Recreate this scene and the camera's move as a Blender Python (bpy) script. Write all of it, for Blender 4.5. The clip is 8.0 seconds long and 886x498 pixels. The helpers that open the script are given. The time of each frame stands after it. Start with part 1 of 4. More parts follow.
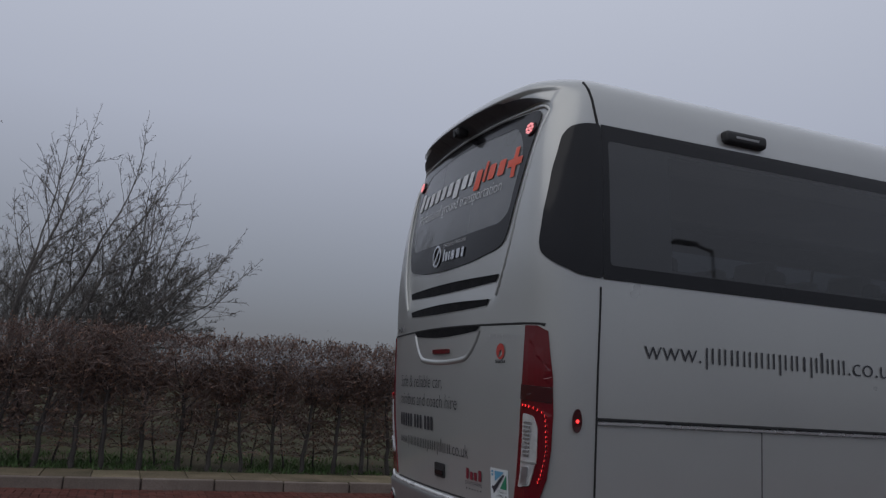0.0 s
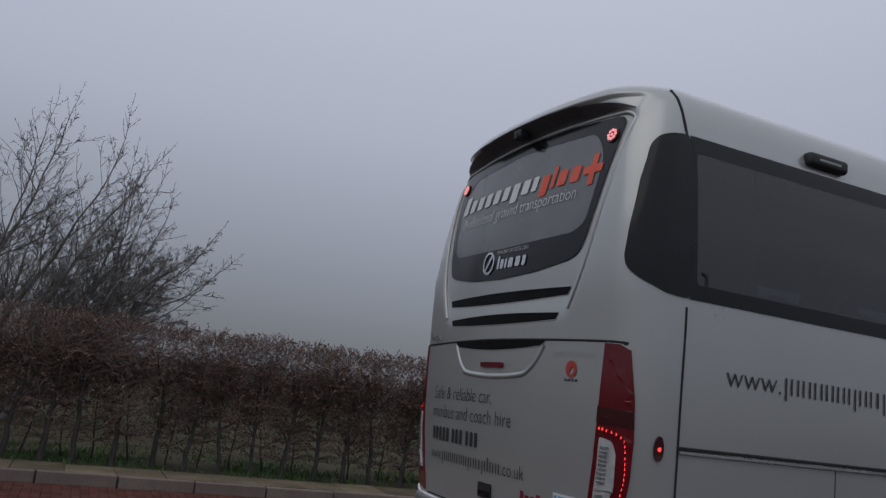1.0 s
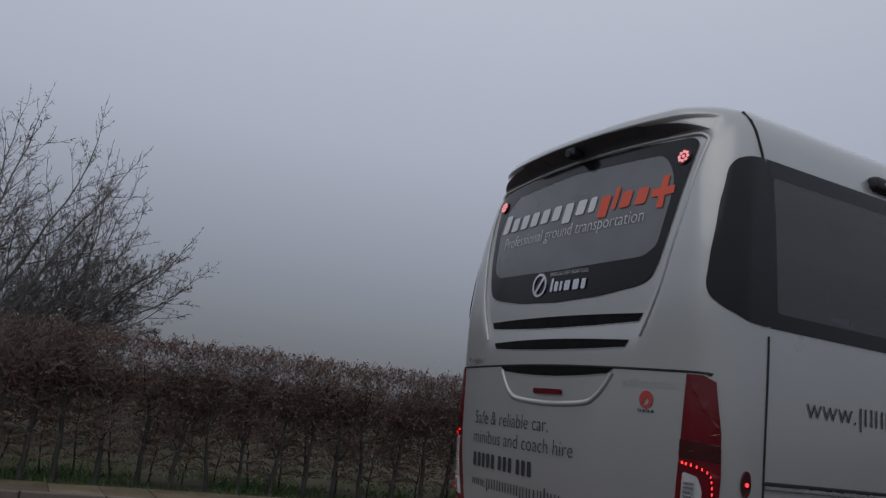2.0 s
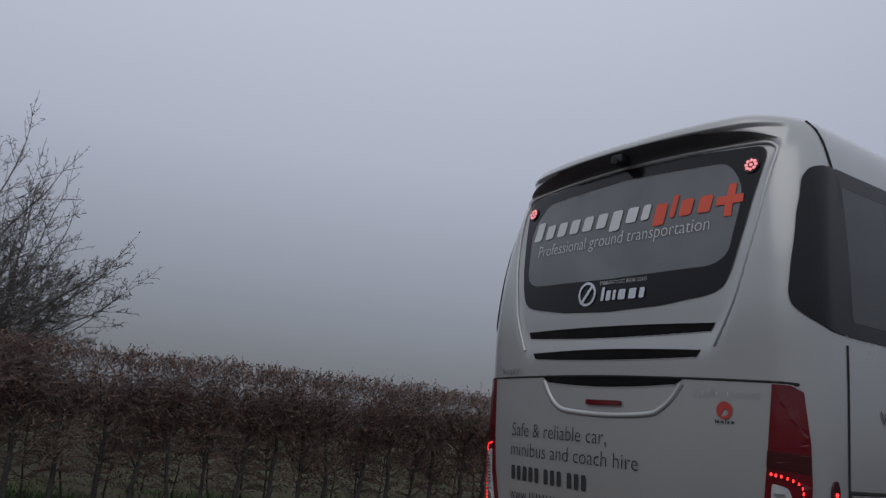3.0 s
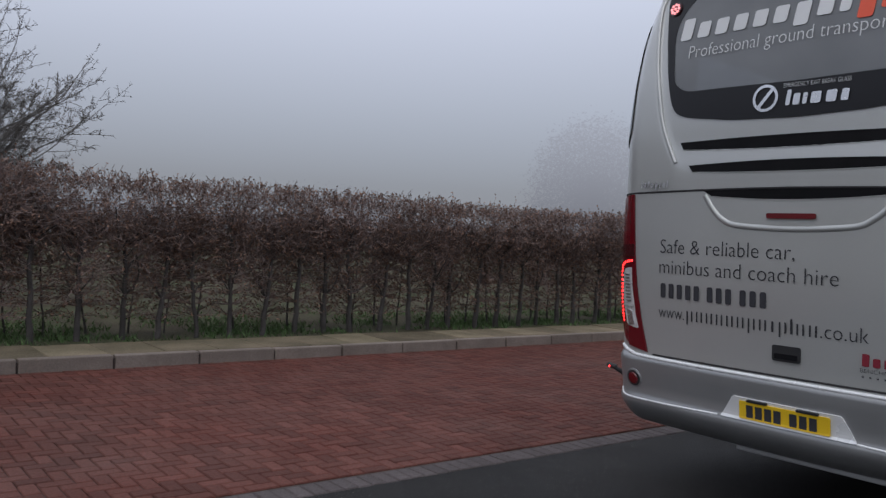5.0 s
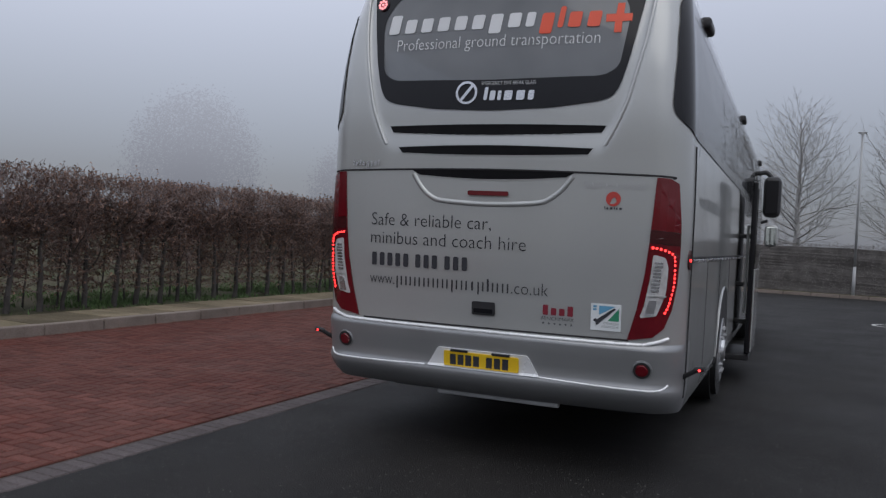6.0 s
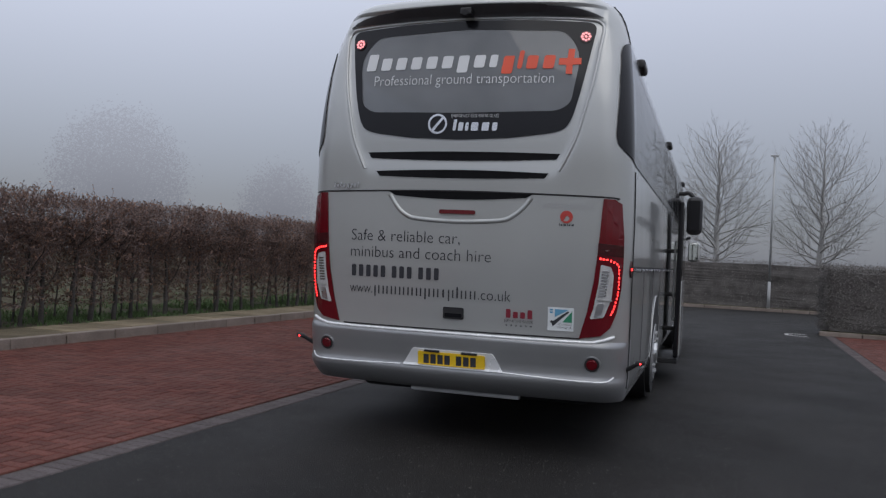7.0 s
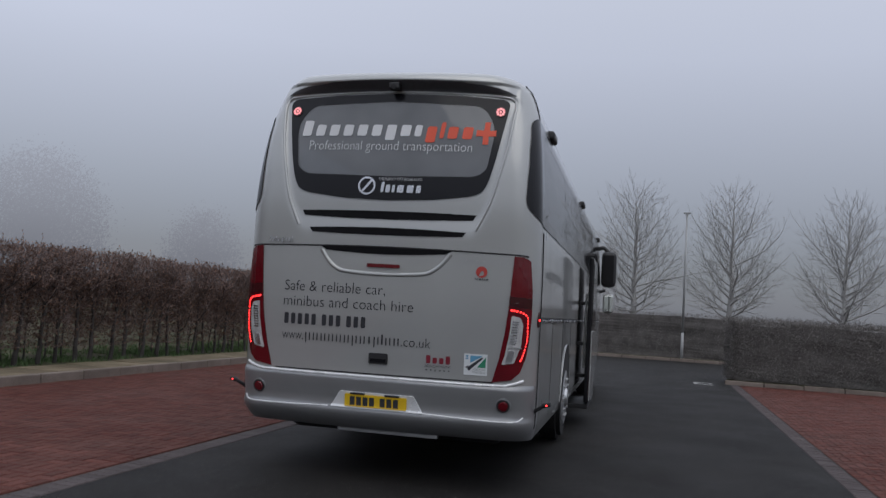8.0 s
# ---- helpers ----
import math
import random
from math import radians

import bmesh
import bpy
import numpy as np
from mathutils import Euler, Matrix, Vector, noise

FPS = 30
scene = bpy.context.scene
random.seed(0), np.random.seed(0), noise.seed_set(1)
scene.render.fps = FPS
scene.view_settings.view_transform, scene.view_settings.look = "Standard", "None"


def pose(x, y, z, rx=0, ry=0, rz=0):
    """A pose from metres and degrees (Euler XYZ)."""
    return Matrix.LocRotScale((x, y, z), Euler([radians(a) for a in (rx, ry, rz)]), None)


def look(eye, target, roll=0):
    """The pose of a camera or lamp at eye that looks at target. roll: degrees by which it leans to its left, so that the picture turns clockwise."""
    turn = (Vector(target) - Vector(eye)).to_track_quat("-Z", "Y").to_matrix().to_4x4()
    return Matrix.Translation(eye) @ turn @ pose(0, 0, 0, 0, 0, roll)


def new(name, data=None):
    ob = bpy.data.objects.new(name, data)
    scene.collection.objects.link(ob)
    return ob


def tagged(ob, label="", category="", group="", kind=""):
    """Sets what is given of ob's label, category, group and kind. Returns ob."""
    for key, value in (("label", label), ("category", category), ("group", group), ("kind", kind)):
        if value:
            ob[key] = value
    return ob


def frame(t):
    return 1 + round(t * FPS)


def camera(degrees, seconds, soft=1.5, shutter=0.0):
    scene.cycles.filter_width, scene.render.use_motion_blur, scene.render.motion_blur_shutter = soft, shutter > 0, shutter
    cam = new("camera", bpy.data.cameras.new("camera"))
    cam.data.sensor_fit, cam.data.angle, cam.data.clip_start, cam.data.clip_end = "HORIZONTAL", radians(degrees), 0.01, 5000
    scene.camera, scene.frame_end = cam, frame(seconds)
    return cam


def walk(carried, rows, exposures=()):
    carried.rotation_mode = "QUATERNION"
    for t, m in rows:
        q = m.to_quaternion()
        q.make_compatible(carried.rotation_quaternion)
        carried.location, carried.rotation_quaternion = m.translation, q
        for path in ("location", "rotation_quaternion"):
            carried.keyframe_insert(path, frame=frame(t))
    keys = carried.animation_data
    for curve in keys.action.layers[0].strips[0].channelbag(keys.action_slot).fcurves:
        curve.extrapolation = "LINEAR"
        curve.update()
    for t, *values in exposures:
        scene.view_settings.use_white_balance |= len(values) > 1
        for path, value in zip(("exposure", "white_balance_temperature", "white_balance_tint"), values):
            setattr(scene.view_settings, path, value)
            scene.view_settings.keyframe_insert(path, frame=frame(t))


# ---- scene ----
cam = camera(56.3, 8.0, soft=1.3, shutter=0.12)
PATH = [
    (0, (5.154, -1.974, 1.502), (3.3, -1.302, 1.835), 3.5),
    (0.5, (4.828, -2.15, 1.498), (2.993, -1.42, 1.816), 4.5),
    (1, (4.625, -2.43, 1.482), (2.811, -1.669, 1.843), 6.8),
    (1.5, (4.485, -2.767, 1.493), (2.703, -1.945, 1.88), 8.0),
    (2, (4.2, -2.907, 1.546), (2.434, -2.05, 1.931), 6.8),
    (2.2, (4.098, -3.023, 1.54), (2.33, -2.177, 1.938), 7.0),
    (3.3, (3.367, -3.611, 1.499), (1.753, -2.488, 1.862), 4.9),
    (3.5, (3.166, -3.52, 1.451), (1.535, -2.392, 1.711), 5.0),
    (4, (2.869, -3.74, 1.448), (1.252, -2.584, 1.665), 5.2),
    (4.2, (2.777, -3.908, 1.441), (1.099, -2.827, 1.571), 5.4),
    (5.3, (2.308, -4.46, 1.552), (0.875, -3.068, 1.472), 2.2),
    (5.5, (2.235, -4.601, 1.527), (1.016, -3.016, 1.487), 2.3),
    (6, (2.023, -5.086, 1.455), (1.189, -3.269, 1.422), 3.0),
    (6.5, (2.024, -5.458, 1.435), (1.256, -3.612, 1.409), 3.3),
    (7, (2.018, -5.88, 1.399), (1.34, -3.998, 1.42), 2.8),
    (7.5, (2.072, -6.264, 1.415), (1.463, -4.359, 1.394), 3.1),
    (8, (2.226, -6.454, 1.414), (1.71, -4.527, 1.561), 3.5),
]
walk(cam, [(t, look(eye, target, roll)) for t, eye, target, roll in PATH],
     exposures=[(0.0, -0.24), (1.5, -0.22), (2.0, -0.29), (2.2, -0.28), (3.3, -0.17), (3.5, -0.14), (4.0, 0.11), (4.2, 0.20), (5.3, 0.46), (6.5, 0.44), (7.2, 0.46), (7.5, 0.66), (7.7, 0.50), (8.0, 0.28)])

# ---- light ----
scene.view_settings.exposure = 0.0
world = bpy.data.worlds.new("foggy_sky")
scene.world = world
world.use_nodes = True
wn, wl = world.node_tree.nodes, world.node_tree.links
wn.clear()
w_out = wn.new("ShaderNodeOutputWorld")
sky = wn.new("ShaderNodeTexSky")
sky.sky_type, sky.sun_disc = "NISHITA", False
sky.sun_elevation, sky.sun_rotation = radians(53), radians(153)
sky.air_density, sky.dust_density, sky.ozone_density = 1.0, 2.0, 1.0
bg_sky = wn.new("ShaderNodeBackground")
bg_sky.inputs["Strength"].default_value = 0.05 * 0.2
wl.new(sky.outputs["Color"], bg_sky.inputs["Color"])
# fog: denser and darker towards the ground, bright overhead
geo_w = wn.new("ShaderNodeTexCoord")
sep_w = wn.new("ShaderNodeSeparateXYZ")
ramp_w = wn.new("ShaderNodeValToRGB")
wl.new(geo_w.outputs["Generated"], sep_w.inputs[0])
wl.new(sep_w.outputs["Z"], ramp_w.inputs[0])
FOG = [(0.0, (0.125, 0.132, 0.155)), (0.06, (0.15, 0.158, 0.185)), (0.16, (0.25, 0.266, 0.314)), (0.30, (0.385, 0.41, 0.49)), (0.55, (0.52, 0.55, 0.64)), (1.0, (0.62, 0.65, 0.73))]
els = ramp_w.color_ramp.elements
while len(els) < len(FOG):
    els.new(0.5)
for el, (at, col) in zip(els, FOG):
    el.position, el.color = at, (*col, 1)
bg_fog = wn.new("ShaderNodeBackground")
bg_fog.inputs["Strength"].default_value = 2.04
# the hidden sun makes the western fog a little brighter
side_w = wn.new("ShaderNodeFloatCurve")
half_w = wn.new("ShaderNodeMath")
half_w.operation, half_w.inputs[1].default_value, half_w.inputs[2].default_value = "MULTIPLY_ADD", 0.5, 0.5
wl.new(sep_w.outputs["X"], half_w.inputs[0])
for at, value in ((0.0, 0.575), (0.1, 0.575), (0.2, 0.56), (0.35, 0.515), (0.5, 0.50), (0.75, 0.54), (1.0, 0.57)):
    points = side_w.mapping.curves[0].points
    if at in (0.0, 1.0):
        points[0 if at == 0.0 else -1].location = (at, value)
    else:
        points.new(at, value)
side_w.mapping.update()
wl.new(half_w.outputs[0], side_w.inputs["Value"])
glow_w = wn.new("ShaderNodeVectorMath")
glow_w.operation = "SCALE"
wl.new(ramp_w.outputs["Color"], glow_w.inputs[0])
wl.new(side_w.outputs["Value"], glow_w.inputs["Scale"])
wl.new(glow_w.outputs["Vector"], bg_fog.inputs["Color"])
w_add = wn.new("ShaderNodeAddShader")
wl.new(bg_sky.outputs[0], w_add.inputs[0])
wl.new(bg_fog.outputs[0], w_add.inputs[1])
wl.new(w_add.outputs[0], w_out.inputs["Surface"])

sun_data = bpy.data.lights.new("sun", "SUN")
sun_data.energy, sun_data.angle, sun_data.color = 0.5, radians(60), (1.0, 0.97, 0.93)
sun = new("sun", sun_data)
sun.matrix_world = look((10, -16, 30), (0, 4, 0))


# ---- materials ----
def material(name, base, rough=0.5, metal=0.0, vary=0.0, vary_scale=3.0, grain=0.0, grain_scale=60.0, bump=0.0, bump_scale=80.0,
             emit=None, strength=0.0, coat=0.0, second=None, second_scale=1.0, per_object=0.0, per_island=0.0, specular=0.5):
    m = bpy.data.materials.new(name)
    m.use_nodes = True
    n, l = m.node_tree.nodes, m.node_tree.links
    b = n["Principled BSDF"]
    b.inputs["Base Color"].default_value = (*base, 1)
    b.inputs["Roughness"].default_value = rough
    b.inputs["Metallic"].default_value = metal
    b.inputs["Coat Weight"].default_value = coat
    b.inputs["Coat Roughness"].default_value = 0.06
    b.inputs["Specular IOR Level"].default_value = specular
    if emit:
        b.inputs["Emission Color"].default_value = (*emit, 1)
        b.inputs["Emission Strength"].default_value = strength
    geo = n.new("ShaderNodeNewGeometry")
    where = geo.outputs["Position"]

    def noise_at(scale, detail=4.0):
        t = n.new("ShaderNodeTexNoise")
        t.inputs["Scale"].default_value, t.inputs["Detail"].default_value = scale, detail
        l.new(where, t.inputs["Vector"])
        return t.outputs["Fac"]

    def times(socket, low, high):
        r = n.new("ShaderNodeMapRange")
        r.inputs["From Min"].default_value, r.inputs["From Max"].default_value = 0.25, 0.75
        r.inputs["To Min"].default_value, r.inputs["To Max"].default_value = low, high
        l.new(socket, r.inputs["Value"])
        return r.outputs["Result"]

    def mix(kind, fac, a, bcol):
        x = n.new("ShaderNodeMix")
        x.data_type, x.blend_type = "RGBA", kind
        for sock, val in ((x.inputs[0], fac), (x.inputs[6], a), (x.inputs[7], bcol)):
            if isinstance(val, (int, float)):
                sock.default_value = val
            elif isinstance(val, tuple):
                sock.default_value = (*val, 1)
            else:
                l.new(val, sock)
        return x.outputs[2]

    colour = base
    if second:
        colour = mix("MIX", times(noise_at(second_scale, 6.0), 0.0, 1.0), colour, second)
    for amount, scale in ((vary, vary_scale), (grain, grain_scale)):
        if amount:
            c = n.new("ShaderNodeCombineColor")
            v = times(noise_at(scale), 1 - amount, 1 + amount)
            for k in range(3):
                l.new(v, c.inputs[k])
            colour = mix("MULTIPLY", 1.0, colour, c.outputs[0])
    for amount, source in ((per_object, "object"), (per_island, "island")):
        if amount:
            src = n.new("ShaderNodeObjectInfo").outputs["Random"] if source == "object" else geo.outputs["Random Per Island"]
            r = n.new("ShaderNodeMapRange")
            r.inputs["To Min"].default_value, r.inputs["To Max"].default_value = 1 - amount, 1 + amount
            l.new(src, r.inputs["Value"])
            c = n.new("ShaderNodeCombineColor")
            for k in range(3):
                l.new(r.outputs["Result"], c.inputs[k])
            colour = mix("MULTIPLY", 1.0, colour, c.outputs[0])
    if not isinstance(colour, tuple):
        l.new(colour, b.inputs["Base Color"])
    if vary or grain:
        l.new(times(noise_at(vary_scale * 1.7), max(0.02, rough - 0.06), min(1, rough + 0.08)), b.inputs["Roughness"])
    if bump:
        bp = n.new("ShaderNodeBump")
        bp.inputs["Strength"].default_value, bp.inputs["Distance"].default_value = bump, 0.01
        l.new(noise_at(bump_scale, 6.0), bp.inputs["Height"])
        l.new(bp.outputs["Normal"], b.inputs["Normal"])
    return m


def glass(name, tint, gloss_rough=0.02, mist=0.0):
    m = bpy.data.materials.new(name)
    m.use_nodes = True
    n, l = m.node_tree.nodes, m.node_tree.links
    n.clear()
    out = n.new("ShaderNodeOutputMaterial")
    tr = n.new("ShaderNodeBsdfTransparent")
    tr.inputs[0].default_value = (*tint, 1)
    gl = n.new("ShaderNodeBsdfGlossy")
    gl.inputs["Roughness"].default_value = gloss_rough
    fr = n.new("ShaderNodeFresnel")
    fr.inputs["IOR"].default_value = 1.72
    mx = n.new("ShaderNodeMixShader")
    l.new(fr.outputs[0], mx.inputs[0])
    body_out = tr.outputs[0]
    if mist:
        # condensation on the inside of the pane
        df = n.new("ShaderNodeBsdfDiffuse")
        df.inputs[0].default_value = (0.42, 0.44, 0.46, 1)
        pos = n.new("ShaderNodeNewGeometry")
        tx = n.new("ShaderNodeTexNoise")
        tx.inputs["Scale"].default_value = 2.2
        l.new(pos.outputs["Position"], tx.inputs["Vector"])
        mr = n.new("ShaderNodeMapRange")
        mr.inputs["To Min"].default_value, mr.inputs["To Max"].default_value = mist * 0.6, mist * 1.4
        l.new(tx.outputs["Fac"], mr.inputs["Value"])
        m2 = n.new("ShaderNodeMixShader")
        l.new(mr.outputs["Result"], m2.inputs[0])
        l.new(tr.outputs[0], m2.inputs[1])
        l.new(df.outputs[0], m2.inputs[2])
        body_out = m2.outputs[0]
    l.new(body_out, mx.inputs[1])
    l.new(gl.outputs[0], mx.inputs[2])
    l.new(mx.outputs[0], out.inputs[0])
    return m


M = {
    "silver": material("silver_paint", (0.410, 0.419, 0.412), 0.33, 0.38, vary=0.04, vary_scale=1.3, grain=0.03, grain_scale=220, coat=0.9),
    "pale_silver": material("pale_silver_and_highlight", (0.74, 0.75, 0.76), 0.28, 0.2, vary=0.02, coat=0.4),
    "bumper": material("bumper_silver_paint", (0.27, 0.275, 0.28), 0.36, 0.45, vary=0.07, vary_scale=1.6, grain=0.03, grain_scale=200, coat=0.3),
    "black_gloss": material("black_gloss_trim", (0.010, 0.010, 0.012), 0.10, 0.0, vary=0.1, vary_scale=2, specular=0.28),
    "black": material("black_plastic", (0.018, 0.018, 0.02), 0.55, vary=0.2, vary_scale=4, bump=0.15, bump_scale=300),
    "grille": material("grille_black", (0.006, 0.006, 0.007), 0.7, specular=0.12, vary=0.2, vary_scale=6, bump=0.3, bump_scale=200),
    # shade under the roof lip, put into the colour
    "lip": material("lip_shade_grey", (0.085, 0.087, 0.092), 0.5, vary=0.15, vary_scale=3, bump=0.1, bump_scale=200),
    "emblem_red": material("red_vinyl", (0.42, 0.045, 0.035), 0.45, vary=0.08),
    # dark seams; also paints the shade of wheel arches and doorway
    "seam": material("seam_and_painted_shade", (0.015, 0.015, 0.016), 0.8, vary=0.1),
    "rear_glass": glass("tinted_rear_glass", (0.34, 0.35, 0.36), mist=0.3),
    "side_glass": glass("dark_tinted_side_glass", (0.15, 0.16, 0.175), mist=0.035),
    "red_lens": material("red_lens", (0.115, 0.003, 0.008), 0.12, vary=0.15, vary_scale=5, coat=0.6),
    "dark_lens": material("smoked_red_lens", (0.05, 0.006, 0.008), 0.15, vary=0.15, coat=0.6),
    "led": material("red_led", (0.8, 0.05, 0.05), 0.3, emit=(1.0, 0.03, 0.03), strength=3.2),
    "led_pale": material("pale_red_led", (0.9, 0.4, 0.4), 0.3, emit=(1.0, 0.28, 0.30), strength=0.8),
    "clear_lens": material("clear_lens", (0.60, 0.60, 0.60), 0.18, 0.3, vary=0.2, vary_scale=20, coat=0.5),
    "dark_red": material("dark_red_vinyl", (0.20, 0.015, 0.03), 0.45, vary=0.08),
    "orange": material("orange_vinyl", (0.70, 0.085, 0.035), 0.45, vary=0.06),
    "white_vinyl": material("white_vinyl", (0.62, 0.63, 0.64), 0.45, vary=0.06),
    "pale_vinyl": material("pale_grey_vinyl", (0.58, 0.59, 0.60), 0.45, vary=0.06),
    "chrome": material("brushed_chrome", (0.62, 0.63, 0.65), 0.25, 0.9, vary=0.1),
    "text": material("dark_grey_vinyl", (0.032, 0.033, 0.04), 0.45, vary=0.1),
    "faint": material("faint_grey_vinyl", (0.40, 0.40, 0.41), 0.4, 0.2, vary=0.05),
    "plate": material("yellow_plate", (0.74, 0.48, 0.02), 0.35, vary=0.08, vary_scale=8),
    "sticker": material("white_sticker", (0.66, 0.69, 0.70), 0.4, vary=0.05),
    "blue": material("blue_sticker", (0.12, 0.33, 0.50), 0.4, vary=0.05),
    "green": material("green_sticker", (0.03, 0.22, 0.12), 0.4, vary=0.05),
    "rubber": material("tyre_rubber", (0.014, 0.014, 0.015), 0.75, vary=0.2, bump=0.3, bump_scale=120),
    "alloy": material("alloy_rim", (0.55, 0.56, 0.57), 0.3, 0.8, vary=0.1),
    "interior": material("interior_lining", (0.16, 0.16, 0.17), 0.8, vary=0.1),
    "seat": material("seat_fabric", (0.045, 0.045, 0.055), 0.9, vary=0.2, grain=0.3, grain_scale=400),
    "headrest": material("pale_headrest_cover", (0.42, 0.42, 0.42), 0.85, vary=0.1),
    "mirror": material("mirror_glass", (0.75, 0.82, 0.80), 0.03, 1.0),
    "tarmac": material("wet_tarmac", (0.0064, 0.0059, 0.0055), 0.68, specular=0.22, vary=0.3, vary_scale=0.6, grain=1.0, grain_scale=85, bump=1.0, bump_scale=95, second=(0.0155, 0.0141, 0.0130), second_scale=0.8),
    "chip": material("stone_chip", (0.092, 0.084, 0.075), 0.55, per_island=0.75),
    "brick": material("red_paving_brick", (0.126, 0.041, 0.031), 0.74, specular=0.13, vary=0.25, vary_scale=0.9, grain=0.3, grain_scale=70, bump=0.4, bump_scale=120, second=(0.084, 0.041, 0.034), second_scale=0.9, per_object=0.25, per_island=0.25),
    "edge_brick": material("grey_paving_brick", (0.080, 0.067, 0.067), 0.75, specular=0.15, vary=0.2, vary_scale=1.5, grain=0.3, grain_scale=70, bump=0.4, bump_scale=120, per_object=0.15, per_island=0.15),
    "sand": material("paving_joint_sand", (0.045, 0.032, 0.028), 0.9, vary=0.3, vary_scale=2, bump=0.3),
    "kerb": material("concrete_kerb", (0.225, 0.188, 0.165), 0.85, specular=0.15, vary=0.15, vary_scale=2.5, grain=0.2, grain_scale=60, bump=0.4, bump_scale=90, second=(0.155, 0.128, 0.110), second_scale=2.2, per_object=0.1),
    "slab": material("weathered_paving_slab", (0.200, 0.160, 0.112), 0.9, specular=0.12, vary=0.2, vary_scale=2, grain=0.25, grain_scale=50, bump=0.4, bump_scale=80, second=(0.105, 0.092, 0.058), second_scale=1.9, per_object=0.32),
    "earth": material("verge_earth", (0.074, 0.058, 0.043), 0.95, specular=0.05, vary=0.35, vary_scale=1.2, grain=0.5, grain_scale=30, bump=0.8, bump_scale=20, second=(0.046, 0.054, 0.027), second_scale=0.6),
    "field": material("winter_field", (0.110, 0.084, 0.058), 0.95, specular=0.08, vary=0.25, vary_scale=0.2, grain=0.3, grain_scale=6, bump=0.6, bump_scale=8, second=(0.040, 0.045, 0.024), second_scale=0.08),
    "grass": material("grass_blade", (0.075, 0.125, 0.045), 0.7, specular=0.2, per_island=0.4),
    "bark": material("hedge_bark", (0.062, 0.056, 0.053), 0.85, specular=0.15, vary=0.3, vary_scale=6, grain=0.3, grain_scale=90, per_object=0.15),
    "twig": material("hedge_twig", (0.158, 0.118, 0.107), 0.85, specular=0.15, vary=0.25, vary_scale=2.0, per_island=0.3),
    "leaf": material("dry_brown_leaf", (0.180, 0.108, 0.078), 0.75, specular=0.2, vary=0.3, vary_scale=3, per_island=0.45),
    # greys of the two farther hedges, lightened to carry the fog's haze
    "hazed_leaf": material("hazed_hedge_leaf", (0.150, 0.142, 0.136), 0.9, specular=0.08, vary=0.25, vary_scale=2, per_island=0.18),
    "bare_hedge": material("hazed_hedge_twig", (0.150, 0.140, 0.134), 0.85, specular=0.15, vary=0.3, vary_scale=3, per_island=0.4),
    "tree_bark": material("bare_tree_bark", (0.150, 0.138, 0.130), 0.9, vary=0.25, vary_scale=4, grain=0.3, grain_scale=60),
    # far bark, lightened so the fog's haze is in the colour
    "hazed_bark": material("hazed_tree_bark", (0.33, 0.325, 0.32), 0.9, vary=0.2, vary_scale=2, grain=0.2, grain_scale=50),
    "steel": material("galvanised_steel", (0.34, 0.345, 0.35), 0.55, 0.25, vary=0.12, vary_scale=3),
    "white_line": material("worn_white_paint", (0.55, 0.55, 0.53), 0.7, vary=0.25, vary_scale=8),
}


# ---- building helpers ----
def mesh_of(name, verts, faces, mat, smooth=False):
    me = bpy.data.meshes.new(name)
    me.from_pydata([tuple(v) for v in verts], [], faces)
    me.materials.append(mat)
    if smooth:
        me.polygons.foreach_set("use_smooth", [True] * len(me.polygons))
    me.update()
    return me


def part(name, bm, mat, parent, label="", smooth=False):
    """Links a bmesh as one mesh object under a thing or a part."""
    me = bpy.data.meshes.new(name)
    bmesh.ops.recalc_face_normals(bm, faces=bm.faces[:])
    bm.to_mesh(me)
    bm.free()
    me.materials.append(mat)
    if smooth:
        me.polygons.foreach_set("use_smooth", [True] * len(me.polygons))
    ob = new(name, me)
    ob.parent = parent
    return tagged(ob, label) if label else ob


def thing(name, label, category, m=None, group="", kind=""):
    ob = new(name)
    ob.empty_display_size = 0.1
    if m is not None:
        ob.matrix_world = m
    return tagged(ob, label, category, group, kind)


def box(x0, x1, y0, y1, z0, z1, bevel=0.0, seg=2):
    bm = bmesh.new()
    bmesh.ops.create_cube(bm, size=1)
    for v in bm.verts:
        v.co = Vector((x0 + (v.co.x + 0.5) * (x1 - x0), y0 + (v.co.y + 0.5) * (y1 - y0), z0 + (v.co.z + 0.5) * (z1 - z0)))
    if bevel:
        bmesh.ops.bevel(bm, geom=bm.edges[:], offset=bevel, segments=seg, profile=0.5, affect="EDGES")
    return bm


def cyl(p0, p1, r0, r1=None, n=16, bevel=0.0):
    r1 = r0 if r1 is None else r1
    p0, p1 = Vector(p0), Vector(p1)
    bm = bmesh.new()
    bmesh.ops.create_cone(bm, cap_ends=True, segments=n, radius1=r0, radius2=r1, depth=(p1 - p0).length)
    if bevel:
        bmesh.ops.bevel(bm, geom=[e for e in bm.edges if e.is_manifold and e.calc_face_angle(0) > 0.9], offset=bevel, segments=2, affect="EDGES")
    q = (p1 - p0).to_track_quat("Z", "Y").to_matrix().to_4x4()
    bmesh.ops.transform(bm, matrix=Matrix.Translation((p0 + p1) / 2) @ q, verts=bm.verts[:])
    return bm


def merge(*bms):
    out = bmesh.new()
    for b in bms:
        me = bpy.data.meshes.new("tmp")
        b.to_mesh(me)
        b.free()
        out.from_mesh(me)
        bpy.data.meshes.remove(me)
    return out


